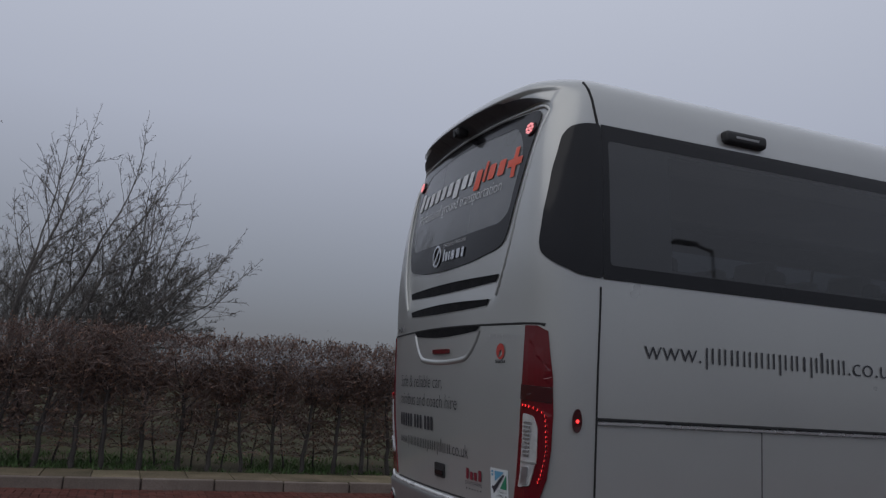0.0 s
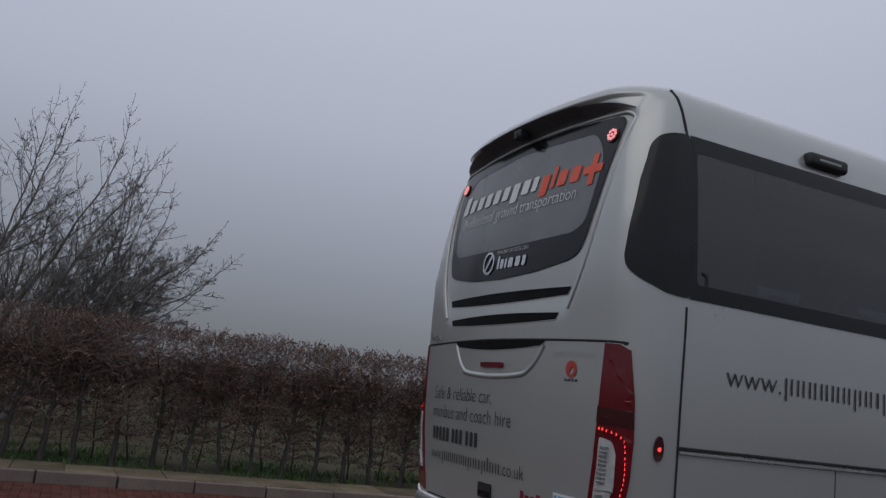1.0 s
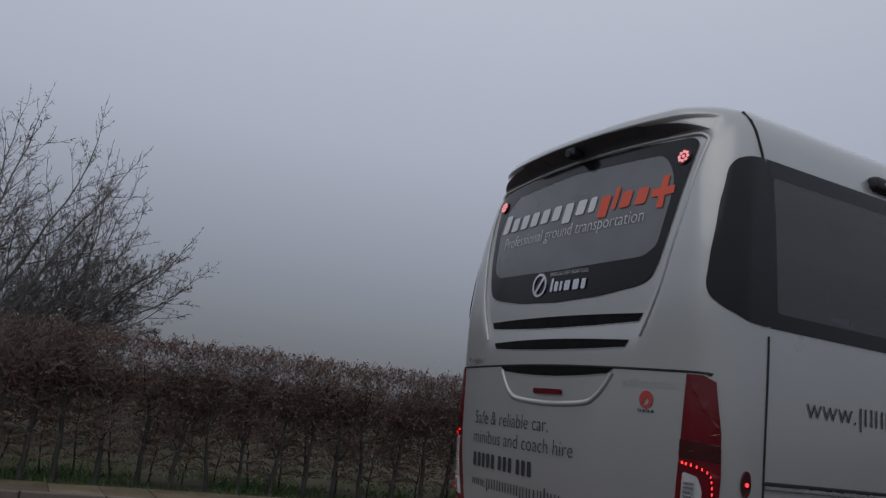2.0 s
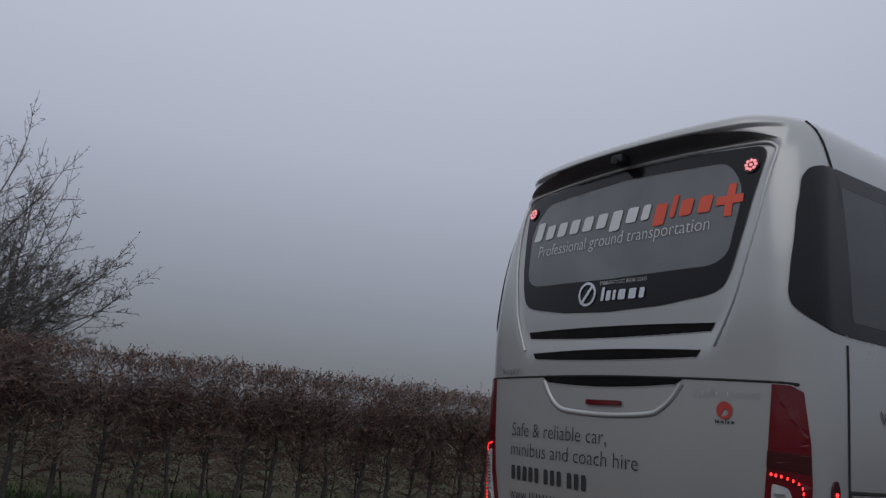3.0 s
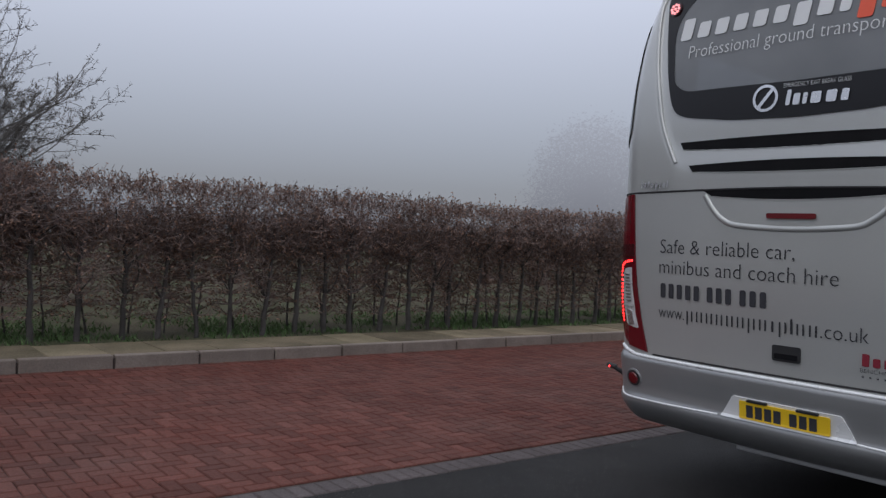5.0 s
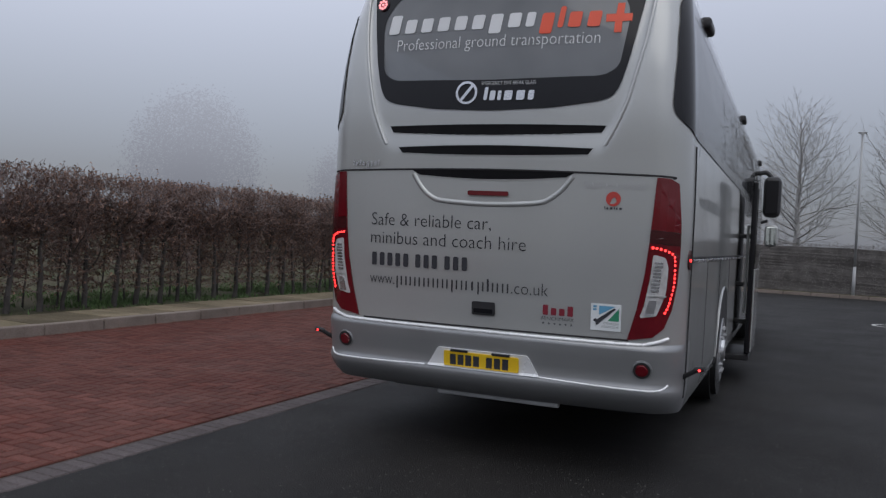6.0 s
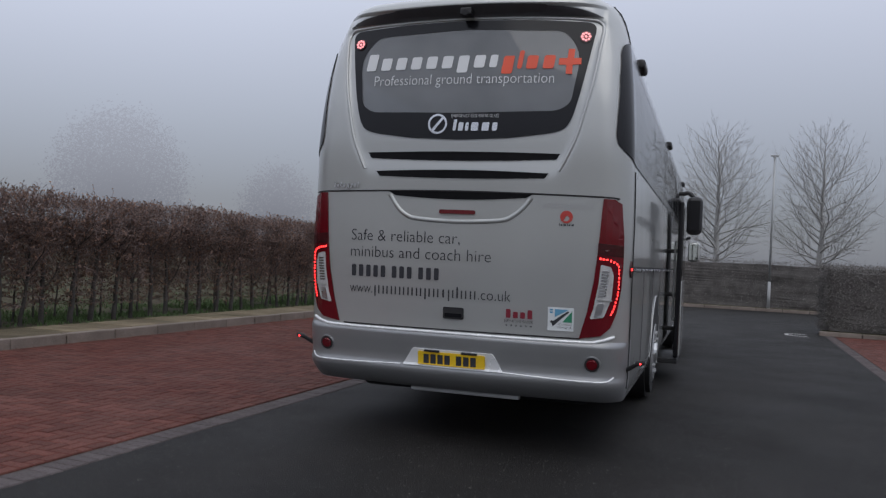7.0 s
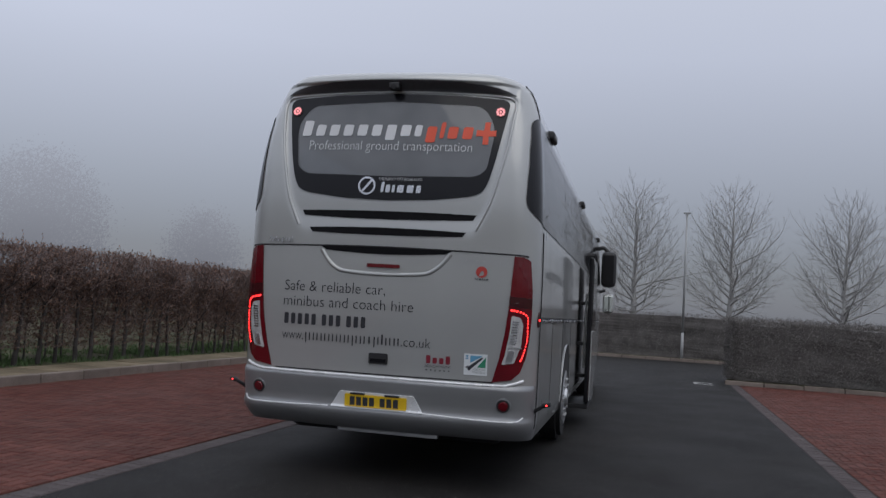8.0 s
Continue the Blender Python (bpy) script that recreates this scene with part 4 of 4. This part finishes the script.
part("plate_lamp", drape([rect(.09, .21, .697, .709)], on_rear, .030, .05, .016), M["black"], recess)

# under the back
part("underbody", box(-.95, .95, .55, 11.6, .30, .60, .05), M["black"], coach, "dark underbody")
part("tow_bar", box(-.36, .50, .13, .19, .365, .405, .008), M["steel"], coach, "bright bar under the rear bumper")
part("exhaust_shroud", box(-.60, -.42, .45, .9, .33, .44, .03), M["black"], coach)
part("skid_panel", box(-.72, .80, .30, .9, .36, .47, .02), M["black"], coach)


# lettering
def lettering(text, x0, x1, z0, mat, parent, place, height=None, off=.005, name="lettering", label=""):
    cu = bpy.data.curves.new("letters", "FONT")
    cu.body, cu.size, cu.resolution_u, cu.offset = text, 1.0, 3, -0.012
    ob = bpy.data.objects.new("letters", cu)
    scene.collection.objects.link(ob)
    me = bpy.data.meshes.new_from_object(ob.evaluated_get(bpy.context.evaluated_depsgraph_get()))
    bpy.data.objects.remove(ob)
    bm = bmesh.new()
    bm.from_mesh(me)
    bpy.data.meshes.remove(me)
    lo, hi = min(v.co.x for v in bm.verts), max(v.co.x for v in bm.verts)
    k = (x1 - x0) / (hi - lo)
    kz = height / .73 if height else k
    for v in bm.verts:
        v.co = place(x0 + (v.co.x - lo) * k, z0 + v.co.y * kz, off)
    return tagged(part(name, bm, mat, parent, label), kind="stuff")


def word_bars(text, x0, x1, z0, height, mat, parent, place, off=.005, name="wordmark", label="", fill=.6, slant=0.0):
    """A wordmark as plain bars; the text gives only each bar's kind (H tall, n low, p hanging, l and i thin)."""
    widths = [{"i": .45, "l": .45, "r": .7, "m": 1.5, "w": 1.4, ".": .5, " ": .5, "t": .6}.get(c.lower(), 1.0) for c in text]
    unit = (x1 - x0) / sum(widths)
    at = x0
    for c, wd in zip(text, widths):
        a0, a1 = at + unit * wd * (1 - fill) / 2, at + unit * wd * (1 + fill) / 2
        at += unit * wd
        if c == " ":
            continue
        tall = c.isupper() or c in "bdfhklt0123456789"
        b0, b1 = z0 - (height * .26 if c in "gpqy" else 0), z0 + (height if tall else height * .72)
        outline = [(p + (q - z0) * slant, q) for p, q in rect(a0, a1, b0, b1)]
        if fill < .5 and c not in "lirt":
            # thin type: two slim bars
            for lo, hi in ((.0, .24), (.76, 1.0)):
                low = b0 if lo == 0 or c not in "pgqy" else z0
                part("letter_bar", drape([rect(a0 - .10 * unit + (a1 - a0 + .20 * unit) * lo, a0 - .10 * unit + (a1 - a0 + .20 * unit) * hi, low, b1)], place, off, .2), mat, parent, label)
            continue
        if fill < .5:
            outline = rect((a0 + a1) / 2 - .1 * unit, (a0 + a1) / 2 + .1 * unit, b0, b1)
        part("letter_bar", drape([rounded(outline, height * .12, 3)], place, off, .2), mat, parent, label)


word_bars("Hnnnnnpnr", -.83, .262, 2.822, .135, M["white_vinyl"], coach, on_rear, .012, label="pale grey wordmark on the rear glass", fill=.66, slant=.12)
word_bars("plnn", .268, .69, 2.808, .14, M["orange"], coach, on_rear, .012, label="orange wordmark on the rear glass", fill=.66, slant=.12)
part("cross_emblem", drape([[(.705, 2.835), (.76, 2.835), (.76, 2.765), (.805, 2.765), (.805, 2.835), (.865, 2.838), (.865, 2.885), (.812, 2.885), (.815, 2.955), (.77, 2.955), (.765, 2.885), (.705, 2.885)]], on_rear, .012, .05), M["orange"], coach, "orange plus emblem on the rear glass")
lettering("Professional ground transportation", -.725, .68, 2.70, M["pale_vinyl"], coach, on_rear, .085, .012, label="pale grey slogan on the rear glass")
lettering("EMERGENCY EXIT BREAK GLASS", -.07, .295, 2.445, M["pale_vinyl"], coach, on_rear, .026, .012)
badge = part("round_badge", drape([[(-.172 + .076 * math.cos(a * .2618), 2.397 + .076 * math.sin(a * .2618)) for a in range(24)], [(-.172 + .060 * math.cos(a * .2618), 2.397 + .060 * math.sin(a * .2618)) for a in range(24)]], on_rear, .016, .05, .006), M["chrome"], coach, "round chrome badge")
part("slash", drape([[(-.225, 2.345), (-.205, 2.338), (-.115, 2.448), (-.135, 2.455)]], on_rear, .016, .05, .006), M["chrome"], badge)
word_bars("Lrinnr", -.058, .295, 2.345, .086, M["chrome"], coach, on_rear, .016, label="chrome maker's wordmark as plain bars", fill=.66, slant=.1)
word_bars("Lntnprnl", -1.02, -.80, 1.912, .042, M["chrome"], coach, on_rear, .01, label="small chrome model badge as plain bars", slant=.15)
lettering("Safe & reliable car,", -.845, .045, 1.505, M["text"], coach, on_rear, .092, label="dark grey lettering")
lettering("minibus and coach hire", -.848, .285, 1.380, M["text"], coach, on_rear, .092, label="dark grey lettering")
word_bars("HHHHH HHH HHH", -.848, -.10, 1.228, .090, M["text"], coach, on_rear, label="bold dark bars", name="bold_bars", fill=.62)
lettering("www.", -.85, -.655, 1.102, M["text"], coach, on_rear, .085)
word_bars("pnnnnnpnrplnn", -.65, .19, 1.102, .085, M["text"], coach, on_rear, label="dark web name as plain bars", fill=.42)
lettering(".co.uk", .195, .44, 1.102, M["text"], coach, on_rear, .085)
lettering("Satellite tracked", .64, 1.005, 1.795, M["faint"], coach, on_rear, .052, label="faint silver lettering")
part("globe_emblem", drape([[(.822 + .045 * math.cos(a * .2618), 1.733 + .045 * math.sin(a * .2618)) for a in range(24)], rounded([(.80, 1.70), (.815, 1.735), (.83, 1.745), (.845, 1.72), (.83, 1.705)], .006)], on_rear, .005, .05), M["emblem_red"], coach, "dark red round emblem")
word_bars("tnmtnm", .768, .882, 1.668, .018, M["text"], coach, on_rear, label="tiny dark bars")
word_bars("hnnh", .40, .612, .985, .064, M["dark_red"], coach, on_rear, label="dark red wordmark as plain bars", fill=.66)
lettering("BENCHMARK", .40, .612, .953, M["text"], coach, on_rear, .022)
for k in range(6):
    cx = .415 + .036 * k
    part("star", drape([[(cx + (.009 if a % 2 == 0 else .004) * math.sin(a * .6283), .931 + (.009 if a % 2 == 0 else .004) * math.cos(a * .6283)) for a in range(10)]], on_rear, .005, 0), M["text"], coach)
sticker = part("sticker", drape([rect(.715, .90, .915, 1.082)], on_rear, .005, .06, .003), M["sticker"], coach, "white square sticker with blue and green corners")
part("blue_field", drape([[(.765, 1.012), (.865, 1.07), (.765, 1.07)]], on_rear, .0075, .06), M["blue"], sticker)
part("blue_tab", drape([rect(.728, .75, 1.04, 1.052)], on_rear, .0075, .06), M["blue"], sticker)
part("blue_tab", drape([rect(.728, .75, 1.058, 1.07)], on_rear, .0075, .06), M["blue"], sticker)
part("green_field", drape([[(.82, .978), (.888, .978), (.888, 1.06)]], on_rear, .0075, .06), M["green"], sticker)
part("tick", drape([[(.728, .975), (.745, .968), (.752, .945), (.87, 1.055), (.855, 1.058), (.755, .985), (.742, .99)]], on_rear, .0082, .06), M["text"], sticker)
lettering("COACH", .795, .885, .954, M["text"], sticker, on_rear, .016, .0078)
lettering("MARQUE", .785, .888, .934, M["text"], sticker, on_rear, .014, .0078)

# sides: glazing, seams, vents, lettering
QUARTER = [(.375, 3.045), (.27, 3.035), (.20, 3.01), (.155, 2.95), (.10, 2.75), (.055, 2.5), (.035, 2.32), (.045, 2.255), (.10, 2.205), (.22, 2.155), (.375, 2.145)]
WINDOWS = [(.42, 2.66), (2.70, 4.40), (4.44, 6.15), (6.19, 8.02), (8.10, 9.90), (10.0, 11.5)]
for sgn, place in ((1, right), (-1, left)):
    band = part("window_band", drape([[(.378, 2.145), (11.7, 2.145), (11.7, 3.045), (.378, 3.045)]] + [rounded(rect(a, b, *SIDE_PANE), .03) for a, b in WINDOWS], place, .006, .3), M["black_gloss"], coach, "black printed border of the side windows", smooth=False)
    for a, b in WINDOWS:
        part("pane", drape([rounded(rect(a, b, *SIDE_PANE), .03)], place, .005, .3), M["side_glass"], band, "dark tinted glass")
    part("quarter_panel", drape([rounded(QUARTER, .03)], place, .008, .02), M["black_gloss"], coach, "black gloss quarter panel behind the last window", smooth=True)
    part("body_seam", curve_strip([(.352 + .01 * smooth(1.6, 2.1, z * .1), z * .1) for z in range(5, 22)], .006, place, .002), M["seam"], coach)
    part("roof_seam", curve_strip([(.36, 3.04), (.35, 3.12), (.345, 3.2), (.34, 3.27), (.335, 3.33)], .009, place), M["seam"], coach)
    trim = part("side_trim", merge(curve_strip([(.355 + .2 * k, 1.394) for k in range(56)], .008, place, .003)), M["seam"], coach)
    part("bright_edge", curve_strip([(.355 + .2 * k, 1.374) for k in range(56)], .013, place, .002), M["chrome"], trim)
    for k in range(9):
        part("locker_seam", curve_strip([(1.465 + 1.15 * k, .5 + .1 * q) for q in range(10)], .003, place), M["seam"], coach)
    for k, yv in enumerate((1.38, 6.1, 11.6)):
        wv_x = side_x(yv, 3.13)
        vent = part("side_vent", box(sgn * wv_x - .025 - .03 * (sgn < 0), sgn * wv_x + .025 + .03 * (sgn > 0), yv - .16, yv + .16, 3.085, 3.168, .026, 4), M["black"], coach, "rounded black roof-edge vent", smooth=True)
        part("slot", box(sgn * (wv_x + .052) - .004, sgn * (wv_x + .052) + .004, yv - .09, yv + .09, 3.118, 3.134, .002), M["steel"], vent)
    mark = part("side_marker", drape([[(.233 + .026 * math.cos(a * .349), 1.38 + .062 * math.sin(a * .349)) for a in range(18)]], place, .012, .05, .012), M["dark_lens"], coach, "oval side marker lamp, lit")
    part("led", drape([[(.233 + .008 * math.cos(a * .6), 1.378 + .010 * math.sin(a * .6)) for a in range(10)]], place, .016, .05, .003), M["led"], mark)
    # stalk marker at the lower corner
    stalk = part("stalk_marker", cyl((sgn * 1.2, .30, .60), (sgn * 1.345, .20, .70), .018, .014, 10), M["black"], coach, "rubber stalk with a lit red marker")
    part("tip", cyl((sgn * 1.335, .205, .70), (sgn * 1.395, .185, .715), .019, .016, 10), M["black"], stalk)
    part("led", cyl((sgn * 1.365, .17, .705), (sgn * 1.366, .166, .706), .008, .007, 8), M["led"], stalk)
    for yv, zv in ((.62, .62), (.78, .66), (.55, .47)):
        part("jack_slot", drape([rounded(rect(yv - .012, yv + .012, zv - .03, zv + .03), .008)], place, .003, .1), M["black"], coach)
    # wheels
    for yw in (3.25, 9.4):
        arch = [(yw + .60 * math.cos(a * math.pi / 20), .50 + .60 * math.sin(a * math.pi / 20)) for a in range(21)]
        # arch is not cut out: a flat dark patch paints its shade
        part("wheel_arch", drape([arch + [(yw - .60, .42), (yw + .60, .42)]], place, .004, .2), M["seam"], coach, "flat dark patch painted as the wheel arch's shade")
        part("arch_lip", curve_strip(arch, .007, place, .004), M["silver"], coach, smooth=True)
        wheel = part("wheel", cyl((sgn * .98, yw, .5), (sgn * 1.255, yw, .5), .485, .485, 40, .05), M["rubber"], coach, "black coach tyre", smooth=False)
        part("rim", merge(cyl((sgn * 1.24, yw, .5), (sgn * 1.272, yw, .5), .335, .30, 32, .01), cyl((sgn * 1.26, yw, .5), (sgn * 1.30, yw, .5), .12, .10, 20, .01)), M["alloy"], wheel, "bright alloy rim")
        for k in range(10):
            a = 2 * math.pi * k / 10
            part("wheel_nut", cyl((sgn * 1.27, yw + .21 * math.cos(a), .5 + .21 * math.sin(a)), (sgn * 1.295, yw + .21 * math.cos(a), .5 + .21 * math.sin(a)), .018, .014, 6), M["steel"], wheel)
    # mirrors at the front
    part("mirror_arm", curve_strip(spline([(0, 0), (.10, .10), (.22, .12), (.32, .02)], 6), .045, lambda p, q, o=0.0: Vector((sgn * (1.08 + p), 11.95 - .3 * o, 2.86 + q + o * .05)), 0.0, 8), M["black"], coach)
    part("mirror_arm", cyl((sgn * 1.2, 11.95, 2.0), (sgn * 1.36, 11.9, 2.06), .03, .03, 10), M["black"], coach)
    head = part("mirror_head", box(sgn * 1.42 - .16, sgn * 1.42 + .16, 11.75, 12.0, 2.12, 2.90, .115, 5), M["black"], coach, "large black door mirror")
    # upper glass: the dark reflection is painted as plain gloss black
    part("mirror_glass", box(sgn * 1.42 - .11, sgn * 1.42 + .11, 11.742, 11.75, 2.20, 2.82, .003), M["black_gloss"], head)
    low_head = part("mirror_head", box(sgn * 1.44 - .12, sgn * 1.44 + .12, 11.78, 11.96, 1.56, 1.98, .08, 5), M["silver"], coach, "silver lower mirror")
    part("mirror_glass", box(sgn * 1.44 - .09, sgn * 1.44 + .09, 11.772, 11.78, 1.60, 1.93, .003), M["mirror"], low_head)

# web name on the side, mirrored order is right for each side
lettering("www.", .645, 1.03, 1.73, M["text"], coach, right, .12, .005, label="black lettering on the side")
word_bars("pnnnnnpnrplnn", 1.045, 2.13, 1.732, .125, M["text"], coach, right, label="dark web name as plain bars", fill=.40)
lettering(".co.uk", 2.14, 2.58, 1.732, M["text"], coach, right, .12, .005)

# open door; no opening is cut, a flat dark sheet paints the doorway's shade
doorway = part("doorway", drape([rounded(rect(5.0, 6.0, .50, 2.12), .04)], right, .004, .3), M["seam"], coach, "flat dark sheet painted as the shade in the open doorway")
door = part("open_door", box(1.40, 1.46, 4.72, 5.72, .30, 2.24, .02), M["black_gloss"], coach, "open black-framed door swung out from the side")
part("door_skin", box(1.455, 1.475, 4.75, 5.70, .33, 1.25, .006), M["silver"], door)
part("door_pane", box(1.455, 1.468, 4.80, 5.66, 1.32, 2.16, .004), M["side_glass"], door)
part("grab_rail", merge(cyl((1.37, 4.9, .75), (1.37, 4.9, 1.75), .016, .016, 10), cyl((1.37, 4.9, .76), (1.40, 4.9, .76), .014, .014, 8), cyl((1.37, 4.9, 1.74), (1.40, 4.9, 1.74), .014, .014, 8)), M["steel"], door)
for zz in (.62, 1.05, 1.6):
    part("hinge_arm", box(1.25, 1.42, 4.98, 5.04, zz, zz + .05, .01), M["black"], door)
part("step_edge", box(1.15, 1.45, 4.80, 5.9, .22, .28, .01), M["black"], coach)

# cabin
part("cabin_floor", box(-1.18, 1.18, .35, 11.9, 1.20, 1.28), M["interior"], coach)
part("cabin_ceiling", box(-.98, .98, .45, 11.6, 3.14, 3.17), M["interior"], coach)
for sgn in (-1, 1):
    part("cabin_wall", box(sgn * 1.19 - .015, sgn * 1.19 + .015, .45, 11.6, 1.28, 2.12), M["interior"], coach)
    part("luggage_rack", box(sgn * .86 - .20, sgn * .86 + .20, .9, 11.0, 2.86, 2.98, .03), M["interior"], coach)


def seat(x, y):
    s = part("seat", merge(box(x - .22, x + .22, y - .02, y + .44, 1.62, 1.76, .04), box(x - .22, x + .22, y - .12, y, 1.68, 2.36, .05)), M["seat"], coach, "dark fabric passenger seat")
    part("headrest_cover", box(x - .15, x + .15, y - .128, y - .02, 2.25, 2.42, .03), M["headrest"], s)
    part("seat_base", box(x - .18, x + .18, y + .05, y + .35, 1.28, 1.62, .02), M["interior"], s)


for row in range(12):
    for x in (-.92, -.46, .46, .92) + ((0.0,) if row == 0 else ()):
        seat(x, .95 + .82 * row)

# white painted arc at the hedge corner
arc = bmesh.new()
inner, outer = [], []
for k in range(17):
    a = math.pi * (.35 + 1.3 * k / 16)
    inner.append(arc.verts.new((3.38 + .26 * math.cos(a), 15.1 + .30 * math.sin(a), .004)))
    outer.append(arc.verts.new((3.38 + .34 * math.cos(a), 15.1 + .38 * math.sin(a), .004)))
for a, b, c, d in zip(inner, inner[1:], outer[1:], outer):
    arc.faces.new((a, b, c, d))
part("painted_mark", arc, M["white_line"], None)
tagged(bpy.data.objects["painted_mark"], "worn white painted curve on the tarmac", "road marking", kind="structure")

# pale chippings in the tarmac
cr = random.Random(31)
cv, cf = [], []
for k in range(24000):
    x, y = cr.uniform(LEFT_EDGE + .05, 5.5 if k % 2 else RIGHT_EDGE), cr.uniform(-6.5, 4)
    if x > RIGHT_EDGE - .02 and y > -4.1:
        continue
    q, t = cr.uniform(.0015, .0065) * (1.5 if cr.random() < .06 else 1), cr.uniform(0, 6.28)
    k0 = len(cv)
    cv += [(x + q * math.cos(t + a), y + q * math.sin(t + a), -.001) for a in (0, 1.7, 3.1, 4.9)] + [(x, y, q * .5)]
    cf += [(k0 + i, k0 + (i + 1) % 4, k0 + 4) for i in range(4)]
tagged(new("stone_chippings", mesh_of("stone_chippings", cv, cf, M["chip"])), "pale stone chippings set in the tarmac", "gravel", kind="stuff")

# ---- brick bays ----
paving("pavement_west", "red herringbone brick parking bay with a grey edging", KERB_X, LEFT_EDGE, -9.0, 26.9, (-3.0, -1.4), 0.004, LEFT_EDGE)
paving("pavement_east", "second red brick bay beside the lane", RIGHT_EDGE, 12.0, -4.0, RIGHT_KERB_Y - .02, (4.6, 8.0), 0.006, RIGHT_EDGE)
